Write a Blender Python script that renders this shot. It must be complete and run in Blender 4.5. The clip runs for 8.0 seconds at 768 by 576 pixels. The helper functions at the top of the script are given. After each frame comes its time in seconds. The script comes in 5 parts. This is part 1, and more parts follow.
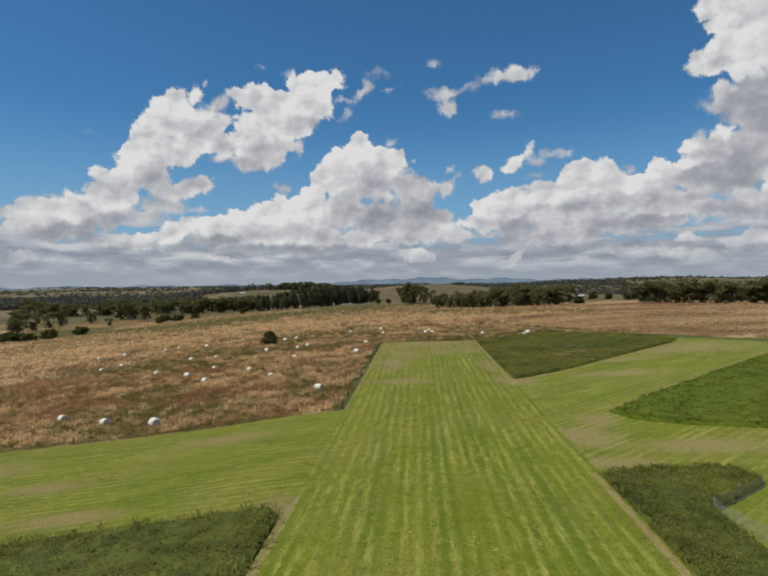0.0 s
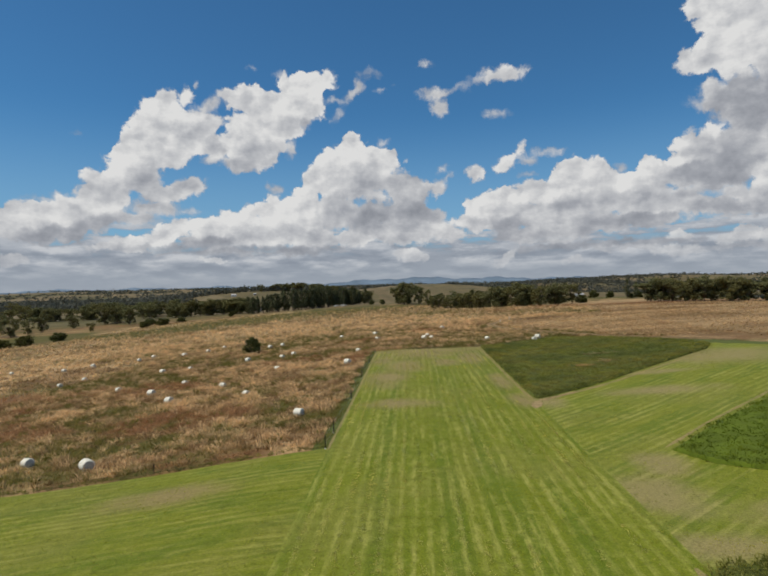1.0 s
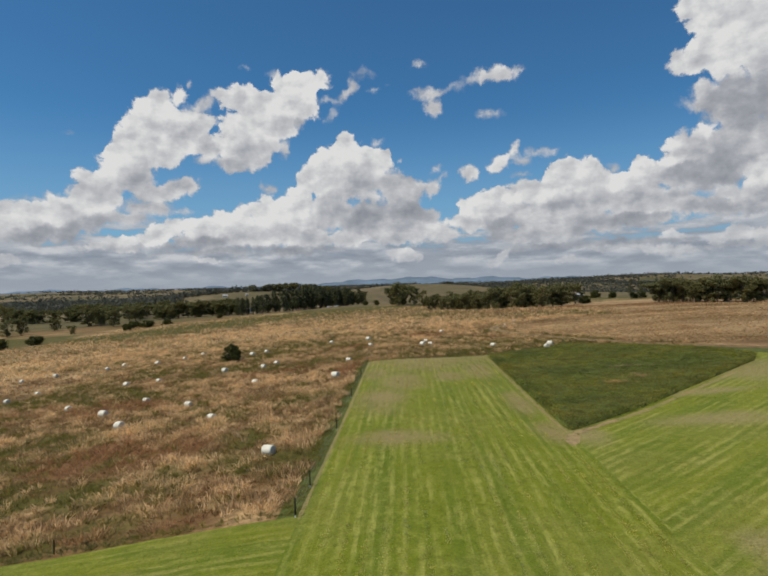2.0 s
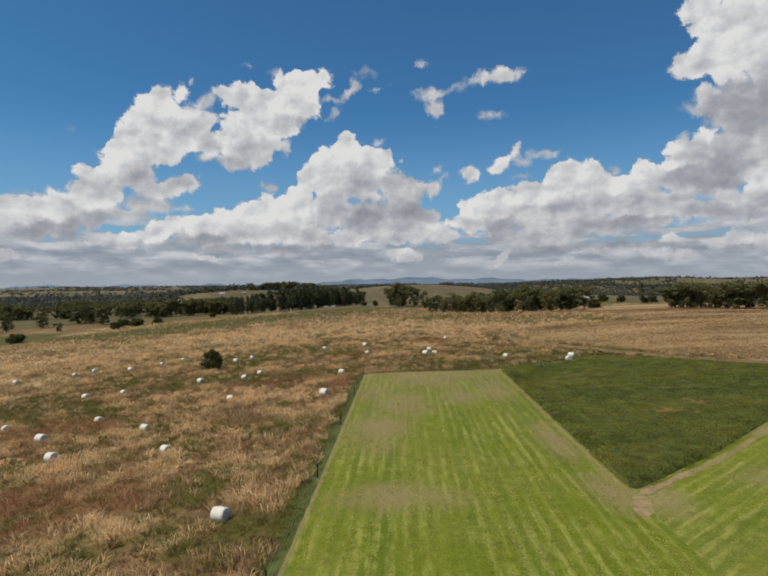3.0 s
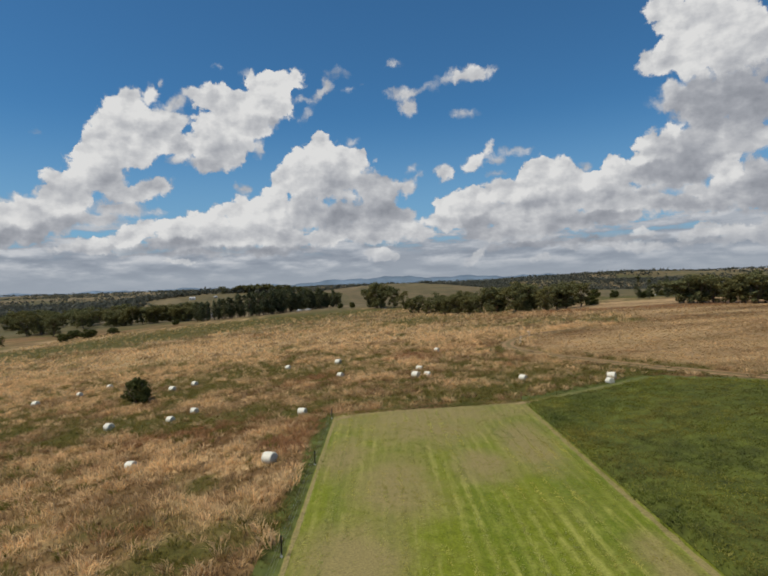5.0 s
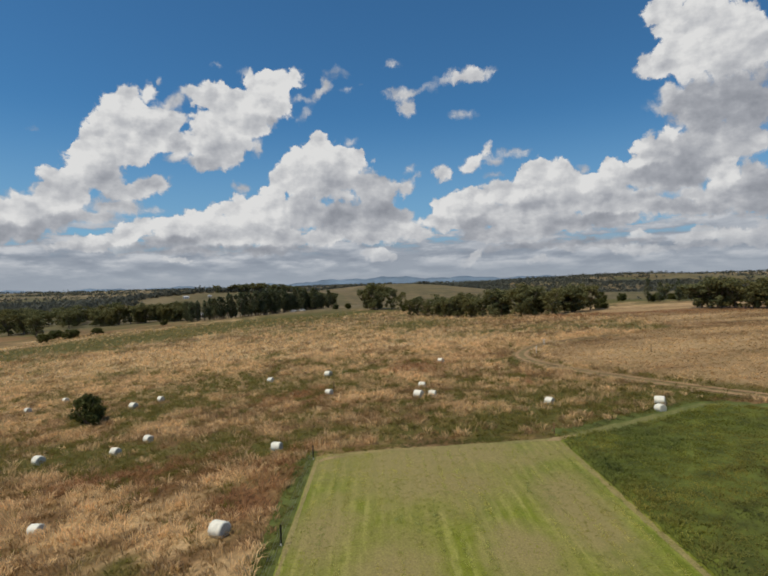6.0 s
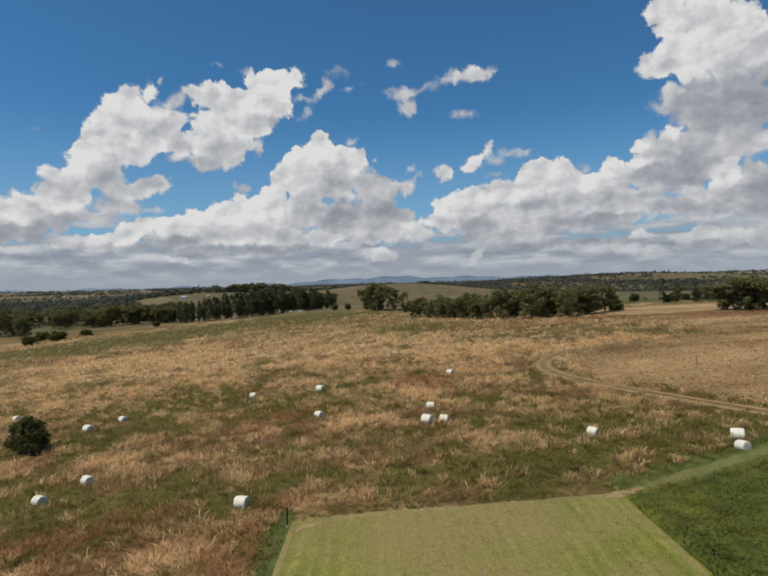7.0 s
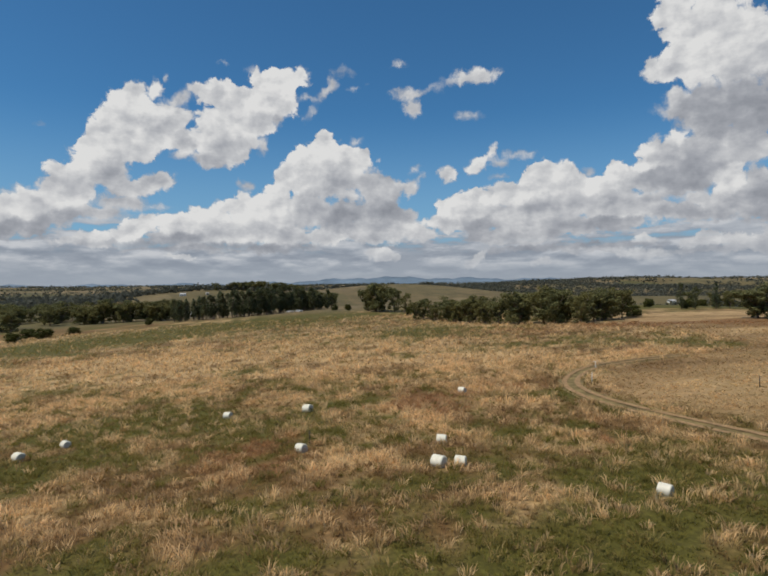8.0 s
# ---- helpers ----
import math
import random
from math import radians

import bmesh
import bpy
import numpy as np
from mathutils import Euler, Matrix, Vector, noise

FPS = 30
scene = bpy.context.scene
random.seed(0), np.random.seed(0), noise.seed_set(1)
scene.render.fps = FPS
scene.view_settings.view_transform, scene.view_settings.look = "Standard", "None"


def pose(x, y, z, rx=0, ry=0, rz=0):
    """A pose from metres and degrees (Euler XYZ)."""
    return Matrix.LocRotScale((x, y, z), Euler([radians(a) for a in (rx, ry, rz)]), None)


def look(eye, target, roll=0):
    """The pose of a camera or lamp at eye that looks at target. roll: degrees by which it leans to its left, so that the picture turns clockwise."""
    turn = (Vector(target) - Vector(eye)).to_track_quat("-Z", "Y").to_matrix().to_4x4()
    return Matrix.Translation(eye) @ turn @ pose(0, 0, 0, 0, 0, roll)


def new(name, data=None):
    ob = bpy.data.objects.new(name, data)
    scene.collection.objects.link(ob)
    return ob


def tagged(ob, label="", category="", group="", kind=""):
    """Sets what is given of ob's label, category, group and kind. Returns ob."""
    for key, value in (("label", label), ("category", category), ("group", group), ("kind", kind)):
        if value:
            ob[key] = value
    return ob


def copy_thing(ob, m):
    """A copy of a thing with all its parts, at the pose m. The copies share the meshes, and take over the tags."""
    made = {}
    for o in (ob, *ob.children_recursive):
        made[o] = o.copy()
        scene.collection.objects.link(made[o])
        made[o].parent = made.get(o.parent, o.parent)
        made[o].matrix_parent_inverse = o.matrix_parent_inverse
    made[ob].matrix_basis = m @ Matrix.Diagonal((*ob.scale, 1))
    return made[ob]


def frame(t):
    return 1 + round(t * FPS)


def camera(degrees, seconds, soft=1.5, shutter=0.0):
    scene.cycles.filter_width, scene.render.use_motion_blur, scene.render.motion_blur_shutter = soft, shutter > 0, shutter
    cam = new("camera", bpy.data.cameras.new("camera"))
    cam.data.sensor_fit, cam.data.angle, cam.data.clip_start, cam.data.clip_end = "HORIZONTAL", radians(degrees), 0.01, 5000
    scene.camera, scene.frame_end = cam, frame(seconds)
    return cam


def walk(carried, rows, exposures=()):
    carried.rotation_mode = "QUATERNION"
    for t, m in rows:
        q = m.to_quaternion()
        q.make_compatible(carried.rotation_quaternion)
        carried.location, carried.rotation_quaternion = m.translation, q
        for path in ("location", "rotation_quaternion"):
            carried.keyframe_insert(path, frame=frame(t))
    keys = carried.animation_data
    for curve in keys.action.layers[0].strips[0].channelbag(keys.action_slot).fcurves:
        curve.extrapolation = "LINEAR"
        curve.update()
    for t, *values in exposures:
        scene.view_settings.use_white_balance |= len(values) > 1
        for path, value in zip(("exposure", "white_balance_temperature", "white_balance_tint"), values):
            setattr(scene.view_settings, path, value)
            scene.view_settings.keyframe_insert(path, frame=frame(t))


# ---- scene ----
cam = camera(69.0, 8.0, soft=1.9)
PATH = [
    (0, (4.530, -4.866, 15.326), (4.410, -2.869, 15.311), -0.6),
    (0.5, (4.063, 2.808, 15.431), (3.952, 4.805, 15.416), -0.7),
    (1, (3.683, 10.438, 15.482), (3.586, 12.436, 15.467), -1.2),
    (1.5, (3.314, 17.978, 15.584), (3.233, 19.976, 15.569), -1.5),
    (1.7, (3.188, 20.960, 15.608), (3.111, 22.959, 15.592), -1.5),
    (2.8, (2.616, 37.487, 15.827), (2.538, 39.485, 15.813), -0.5),
    (3, (2.494, 40.415, 15.860), (2.420, 42.414, 15.844), -0.5),
    (3.5, (2.255, 47.525, 15.978), (2.206, 49.525, 15.961), -1.0),
    (4, (2.153, 54.512, 16.100), (2.127, 56.512, 16.083), -1.4),
    (4.5, (1.949, 61.444, 16.200), (1.944, 63.443, 16.181), -1.7),
    (4.7, (1.880, 64.231, 16.229), (1.883, 66.231, 16.209), -2.0),
    (5.8, (1.802, 80.656, 16.393), (1.822, 82.656, 16.375), -1.4),
    (6, (1.813, 83.594, 16.405), (1.830, 85.593, 16.386), -1.4),
    (6.5, (1.866, 90.659, 16.424), (1.881, 92.659, 16.404), -1.4),
    (7, (1.952, 97.763, 16.483), (1.965, 99.763, 16.463), -1.4),
    (7.5, (2.070, 105.017, 16.518), (2.080, 107.017, 16.498), -1.2),
    (8, (2.113, 112.206, 16.505), (2.119, 114.206, 16.486), -0.5),
]
walk(cam, [(t, look(*p)) for t, *p in PATH])

# ---- sky, sun ----
SUN_FROM = Vector((-0.78, -0.34, 1.55)).normalized()   # towards the sun

# clouds: azimuth, elevation, half width, half height (radians), tilt in degrees, whiteness
CLOUD_WEST_FOOT = [
    (-0.633, 0.108, 0.028, 0.0233, 0, 0.75), (-0.599, 0.116, 0.032, 0.0237, 20, 0.8),
    (-0.556, 0.127, 0.039, 0.0288, 20, 0.8), (-0.514, 0.141, 0.041, 0.0324, 45, 0.85),
    (-0.586, 0.089, 0.056, 0.0158, 0, 0.45), (-0.532, 0.101, 0.052, 0.0147, 20, 0.42),
    (-0.624, 0.092, 0.030, 0.0176, 0, 0.68), (-0.406, 0.161, 0.048, 0.0160, 20, 0.72),
    (-0.373, 0.174, 0.027, 0.0145, 0, 0.72), (-0.437, 0.131, 0.042, 0.0112, 0, 0.5),
    (-0.598, 0.143, 0.019, 0.0044, 0, 0.35), (-0.544, 0.244, 0.009, 0.0044, 0, 0.15),
    (-0.387, 0.128, 0.039, 0.0049, 0, 0.3),
]
CLOUD_WEST = [
    (-0.501, 0.167, 0.034, 0.0323, 45, 0.9), (-0.473, 0.201, 0.038, 0.0354, 45, 0.95),
    (-0.458, 0.237, 0.031, 0.0274, 45, 1), (-0.432, 0.266, 0.036, 0.0349, 45, 1),
    (-0.414, 0.296, 0.028, 0.0225, 20, 0.95), (-0.425, 0.304, 0.015, 0.0119, 0, 1),
    (-0.385, 0.310, 0.016, 0.0135, 45, 0.95), (-0.389, 0.277, 0.038, 0.0275, 20, 0.9),
    (-0.421, 0.225, 0.048, 0.0326, 20, 0.84), (-0.459, 0.181, 0.043, 0.0250, 20, 0.7),
    (-0.374, 0.239, 0.029, 0.0204, 20, 0.78), (-0.349, 0.268, 0.024, 0.0156, 20, 0.72),
    (-0.349, 0.299, 0.021, 0.0099, 20, 0.7), (-0.316, 0.321, 0.018, 0.0129, 20, 0.85),
    (-0.365, 0.333, 0.005, 0.0074, 0, 0.5),
]
CLOUD_TOWER = [
    (-0.284, 0.315, 0.032, 0.0215, 20, 0.95), (-0.279, 0.326, 0.023, 0.0138, 0, 1),
    (-0.250, 0.305, 0.032, 0.0211, 20, 0.85), (-0.216, 0.343, 0.016, 0.0145, 0, 0.85),
    (-0.226, 0.355, 0.009, 0.0061, 0, 0.6), (-0.173, 0.341, 0.041, 0.0200, 0, 1),
    (-0.145, 0.353, 0.017, 0.0130, 0, 1), (-0.197, 0.315, 0.041, 0.0258, 20, 0.95),
    (-0.173, 0.307, 0.028, 0.0221, 0, 0.85), (-0.242, 0.278, 0.049, 0.0333, 20, 0.9),
    (-0.284, 0.260, 0.038, 0.0334, 45, 0.95), (-0.301, 0.244, 0.030, 0.0256, 20, 0.95),
    (-0.268, 0.229, 0.044, 0.0260, 0, 0.8), (-0.217, 0.275, 0.037, 0.0256, 20, 0.84),
    (-0.182, 0.278, 0.012, 0.0120, 20, 0.65),
]
CLOUD_TOWER_WISPS = [
    (-0.293, 0.211, 0.035, 0.0154, 0, 0.68), (-0.209, 0.236, 0.009, 0.0098, 0, 0.5),
    (-0.238, 0.240, 0.027, 0.0195, 0, 0.7), (-0.341, 0.216, 0.021, 0.0088, 20, 0.5),
    (-0.128, 0.315, 0.026, 0.0055, 0, 0.5), (-0.097, 0.327, 0.019, 0.0086, 45, 0.7),
    (-0.068, 0.358, 0.017, 0.0061, 0, 0.7), (-0.082, 0.340, 0.009, 0.0108, 0, 0.55),
    (-0.126, 0.293, 0.012, 0.0072, 45, 0.45), (-0.051, 0.331, 0.016, 0.0039, 0, 0.35),
    (-0.025, 0.337, 0.010, 0.0031, 20, 0.3), (-0.268, 0.363, 0.008, 0.0045, 0, 0.5),
    (-0.231, 0.170, 0.012, 0.0075, 0, 0.5), (-0.247, 0.175, 0.007, 0.0050, 0, 0.4),
]
CLOUD_CENTRE = [
    (-0.100, 0.247, 0.024, 0.0180, 0, 1), (-0.118, 0.228, 0.031, 0.0182, 20, 1),
    (-0.140, 0.210, 0.031, 0.0192, 20, 1), (-0.092, 0.222, 0.037, 0.0233, 0, 0.95),
    (-0.044, 0.218, 0.024, 0.0183, 0, 0.95), (-0.066, 0.205, 0.042, 0.0234, 0, 0.78),
    (-0.162, 0.181, 0.029, 0.0219, 45, 1), (-0.131, 0.182, 0.042, 0.0278, 0, 0.9),
    (-0.079, 0.177, 0.046, 0.0305, 0, 0.62), (-0.018, 0.166, 0.031, 0.0272, 0, 0.62),
    (0.015, 0.165, 0.024, 0.0229, 0, 0.62), (-0.184, 0.143, 0.033, 0.0281, 20, 0.95),
    (-0.218, 0.134, 0.037, 0.0238, 0, 1), (-0.252, 0.130, 0.036, 0.0236, 0, 1),
]
CLOUD_CENTRE_FOOT = [
    (-0.303, 0.107, 0.044, 0.0252, 0, 1), (-0.352, 0.100, 0.032, 0.0216, 0, 1),
    (-0.132, 0.131, 0.051, 0.0326, 0, 0.58), (-0.071, 0.122, 0.049, 0.0224, 0, 0.42),
    (-0.010, 0.129, 0.040, 0.0241, 0, 0.48), (-0.202, 0.096, 0.058, 0.0240, 0, 0.85),
    (-0.270, 0.087, 0.057, 0.0204, 0, 0.8), (-0.336, 0.078, 0.047, 0.0117, 0, 0.55),
    (-0.167, 0.083, 0.050, 0.0173, 0, 0.66), (-0.426, 0.084, 0.043, 0.0179, 20, 0.9),
    (-0.471, 0.075, 0.028, 0.0104, 0, 0.85), (-0.407, 0.100, 0.033, 0.0155, 20, 0.9),
    (-0.511, 0.069, 0.018, 0.0055, 0, 0.75), (-0.438, 0.067, 0.058, 0.0065, 0, 0.42),
    (-0.245, 0.064, 0.102, 0.0077, 0, 0.25),
]
CLOUD_SCRAPS = [
    (0.061, 0.200, 0.014, 0.0067, 20, 0.55), (-0.002, 0.216, 0.004, 0.0033, 0, 0.3),
    (0.052, 0.165, 0.016, 0.0127, 45, 0.72), (0.069, 0.182, 0.015, 0.0050, 45, 0.45),
    (-0.045, 0.246, 0.010, 0.0066, 0, 0.45), (0.116, 0.189, 0.014, 0.0133, 20, 0.8),
    (0.171, 0.203, 0.023, 0.0122, 20, 0.85), (0.196, 0.225, 0.016, 0.0128, 0, 0.85),
    (0.236, 0.217, 0.027, 0.0096, 0, 0.85), (0.208, 0.209, 0.021, 0.0081, 0, 0.55),
    (0.204, 0.182, 0.013, 0.0041, 0, 0.55), (0.284, 0.211, 0.004, 0.0031, 0, 0.4),
]
CLOUD_STREAK = [
    (0.164, 0.347, 0.033, 0.0128, 0, 0.85), (0.182, 0.351, 0.023, 0.0089, 0, 0.9),
    (0.122, 0.337, 0.027, 0.0069, 20, 0.6), (0.079, 0.329, 0.031, 0.0054, 20, 0.5),
    (0.047, 0.325, 0.028, 0.0101, 0, 0.75), (0.057, 0.301, 0.016, 0.0126, 0, 0.68),
    (0.155, 0.286, 0.021, 0.0071, 0, 0.42), (0.138, 0.281, 0.010, 0.0039, 0, 0.32),
    (0.030, 0.372, 0.016, 0.0038, 0, 0.45),
]
CLOUD_EAST = [
    (0.291, 0.181, 0.041, 0.0238, 0, 1), (0.268, 0.172, 0.030, 0.0209, 20, 1), (0.325, 0.184, 0.014, 0.0125, 0, 0.95),
    (0.321, 0.161, 0.036, 0.0261, 0, 0.9), (0.355, 0.181, 0.009, 0.0085, 0, 0.5),
    (0.228, 0.149, 0.055, 0.0180, 0, 0.95), (0.170, 0.148, 0.043, 0.0183, 20, 0.95),
    (0.128, 0.128, 0.031, 0.0228, 20, 0.95), (0.158, 0.125, 0.048, 0.0235, 0, 0.84),
    (0.115, 0.104, 0.036, 0.0162, 0, 0.8), (0.068, 0.088, 0.033, 0.0129, 0, 0.68),
    (0.170, 0.103, 0.056, 0.0135, 0, 0.5), (0.227, 0.114, 0.047, 0.0232, 0, 0.8),
    (0.251, 0.088, 0.046, 0.0165, 0, 0.85), (0.283, 0.127, 0.045, 0.0227, 0, 0.6),
]
CLOUD_EAST_MID = [
    (0.329, 0.133, 0.043, 0.0223, 0, 0.68), (0.313, 0.093, 0.059, 0.0162, 0, 0.55),
    (0.395, 0.177, 0.018, 0.0198, 20, 1), (0.380, 0.155, 0.031, 0.0216, 0, 0.95),
    (0.416, 0.163, 0.023, 0.0181, 0, 0.72), (0.373, 0.122, 0.042, 0.0203, 0, 0.85),
    (0.408, 0.119, 0.040, 0.0185, 0, 0.8), (0.387, 0.097, 0.056, 0.0109, 0, 0.42),
    (0.450, 0.197, 0.022, 0.0205, 20, 1), (0.442, 0.186, 0.019, 0.0170, 0, 1), (0.486, 0.221, 0.018, 0.0135, 20, 1),
    (0.476, 0.202, 0.031, 0.0238, 0, 0.72), (0.502, 0.192, 0.033, 0.0271, 0, 0.5),
    (0.456, 0.161, 0.038, 0.0178, 0, 0.46),
]
CLOUD_EAST_SHADE = [
    (0.501, 0.149, 0.043, 0.0174, 0, 0.36), (0.449, 0.134, 0.039, 0.0105, 0, 0.3),
    (0.532, 0.195, 0.029, 0.0404, 0, 0.55), (0.443, 0.116, 0.039, 0.0151, 0, 0.8),
    (0.482, 0.110, 0.044, 0.0148, 0, 0.36), (0.526, 0.103, 0.046, 0.0130, 0, 0.28),
    (0.526, 0.127, 0.029, 0.0115, 0, 0.75), (0.556, 0.150, 0.028, 0.0265, 0, 0.9),
    (0.553, 0.122, 0.034, 0.0155, 0, 0.68), (0.595, 0.124, 0.044, 0.0382, 0, 0.55),
    (0.321, 0.059, 0.113, 0.0065, 0, 0.28),
]
CLOUD_FILL = [
    (0.394, 0.139, 0.042, 0.0154, 0, 0.6), (0.501, 0.163, 0.043, 0.0173, 0, 0.48),
    (0.291, 0.106, 0.054, 0.0138, 0, 0.6), (0.573, 0.202, 0.040, 0.0337, 0, 0.6),
    (0.227, 0.080, 0.073, 0.0133, 0, 0.6), (-0.045, 0.095, 0.061, 0.0156, 0, 0.55),
    (0.025, 0.116, 0.035, 0.0155, 0, 0.6), (-0.338, 0.234, 0.020, 0.0199, 0, 0.6),
    (-0.467, 0.116, 0.044, 0.0111, 0, 0.45),
]
CLOUD_HIGH = [
    (0.464, 0.393, 0.014, 0.0180, 0, 1), (0.484, 0.395, 0.026, 0.0253, 0, 1), (0.477, 0.370, 0.018, 0.0149, 0, 1),
    (0.515, 0.372, 0.036, 0.0304, 0, 1), (0.539, 0.378, 0.035, 0.0359, 0, 0.95),
    (0.490, 0.345, 0.030, 0.0184, 0, 0.95), (0.457, 0.330, 0.020, 0.0169, 0, 0.85),
    (0.483, 0.318, 0.034, 0.0161, 0, 0.72), (0.521, 0.325, 0.035, 0.0314, 0, 0.85),
    (0.551, 0.319, 0.028, 0.0373, 0, 0.78), (0.585, 0.342, 0.043, 0.0481, 0, 0.88),
    (0.490, 0.427, 0.030, 0.0294, 0, 1), (0.539, 0.427, 0.052, 0.0344, 0, 0.95),
]
CLOUD_HIGH_FOOT = [
    (0.489, 0.283, 0.018, 0.0110, 0, 0.74), (0.470, 0.266, 0.021, 0.0070, 0, 0.6),
    (0.502, 0.264, 0.030, 0.0179, 0, 0.55), (0.533, 0.269, 0.029, 0.0255, 0, 0.45),
    (0.538, 0.235, 0.035, 0.0225, 0, 0.36), (0.585, 0.253, 0.044, 0.0444, 0, 0.4),
    (0.514, 0.238, 0.027, 0.0124, 0, 0.62),
]
CLOUD_LOW = [
    (0.507, 0.059, 0.022, 0.0074, 20, 0.85), (0.529, 0.066, 0.020, 0.0116, 0, 0.75),
    (0.519, 0.045, 0.036, 0.0066, 0, 0.55), (0.442, 0.067, 0.013, 0.0061, 0, 0.7),
    (0.584, 0.056, 0.034, 0.0126, 0, 0.65), (0.435, 0.045, 0.029, 0.0069, 0, 0.75),
    (0.365, 0.053, 0.042, 0.0048, 0, 0.66), (0.282, 0.033, 0.017, 0.0049, 0, 0.8),
    (0.165, 0.039, 0.022, 0.0060, 45, 0.75), (-0.002, 0.050, 0.029, 0.0105, 0, 0.85),
    (-0.098, 0.082, 0.038, 0.0139, 0, 0.85), (-0.336, 0.047, 0.024, 0.0034, 0, 0.8),
    (-0.643, 0.046, 0.021, 0.0088, 0, 0.66), (-0.001, 0.084, 0.042, 0.0147, 0, 0.78),
    (0.034, 0.097, 0.029, 0.0112, 0, 0.72),
]


def wire(tree, a, b):
    tree.links.new(a, b)


def node(tree, kind, **inputs):
    n = tree.nodes.new(kind)
    for k, v in inputs.items():
        n.inputs[k].default_value = v
    return n


def math_node(tree, op, a, b=None, c=None, clamp=False):
    n = tree.nodes.new("ShaderNodeMath")
    n.operation, n.use_clamp = op, clamp
    for i, v in enumerate((a, b, c)):
        if v is None:
            continue
        if hasattr(v, "is_output"):
            tree.links.new(v, n.inputs[i])
        else:
            n.inputs[i].default_value = v
    return n.outputs[0]


def ramp(tree, fac, stops, smooth=False):
    n = tree.nodes.new("ShaderNodeValToRGB")
    n.color_ramp.interpolation = "EASE" if smooth else "LINEAR"
    while len(n.color_ramp.elements) < len(stops):
        n.color_ramp.elements.new(0.5)
    for el, (p, c) in zip(n.color_ramp.elements, stops):
        el.position, el.color = p, (*c, 1)
    tree.links.new(fac, n.inputs[0])
    return n.outputs[0]


def mix_rgb(tree, fac, a, b, blend="MIX"):
    n = tree.nodes.new("ShaderNodeMix")
    n.data_type, n.blend_type = "RGBA", blend
    for sock, v in ((n.inputs[0], fac), (n.inputs[6], a), (n.inputs[7], b)):
        if hasattr(v, "is_output"):
            tree.links.new(v, sock)
        elif isinstance(v, tuple):
            sock.default_value = (*v, 1)
        else:
            sock.default_value = v
    return n.outputs[2]


def smooth_step(tree, v, lo, hi, a=0.0, b=1.0):
    n = tree.nodes.new("ShaderNodeMapRange")
    n.interpolation_type = "SMOOTHSTEP"
    for i, q in enumerate((v, lo, hi, a, b)):
        if hasattr(q, "is_output"):
            tree.links.new(q, n.inputs[i])
        else:
            n.inputs[i].default_value = q
    return n.outputs[0]


def vector_node(tree, op, *values):
    n = tree.nodes.new("ShaderNodeVectorMath")
    n.operation = op
    for i, v in enumerate(values):
        if hasattr(v, "is_output"):
            tree.links.new(v, n.inputs[i])
        elif v is not None:
            n.inputs[i].default_value = v
    return n.outputs["Value" if op in ("DOT_PRODUCT", "LENGTH") else "Vector"]


def noise_2d(tree, vector, scale, detail, rough):
    n = node(tree, "ShaderNodeTexNoise", Scale=scale, Detail=detail, Roughness=rough)
    n.noise_dimensions = "2D"
    wire(tree, vector, n.inputs["Vector"])
    return n


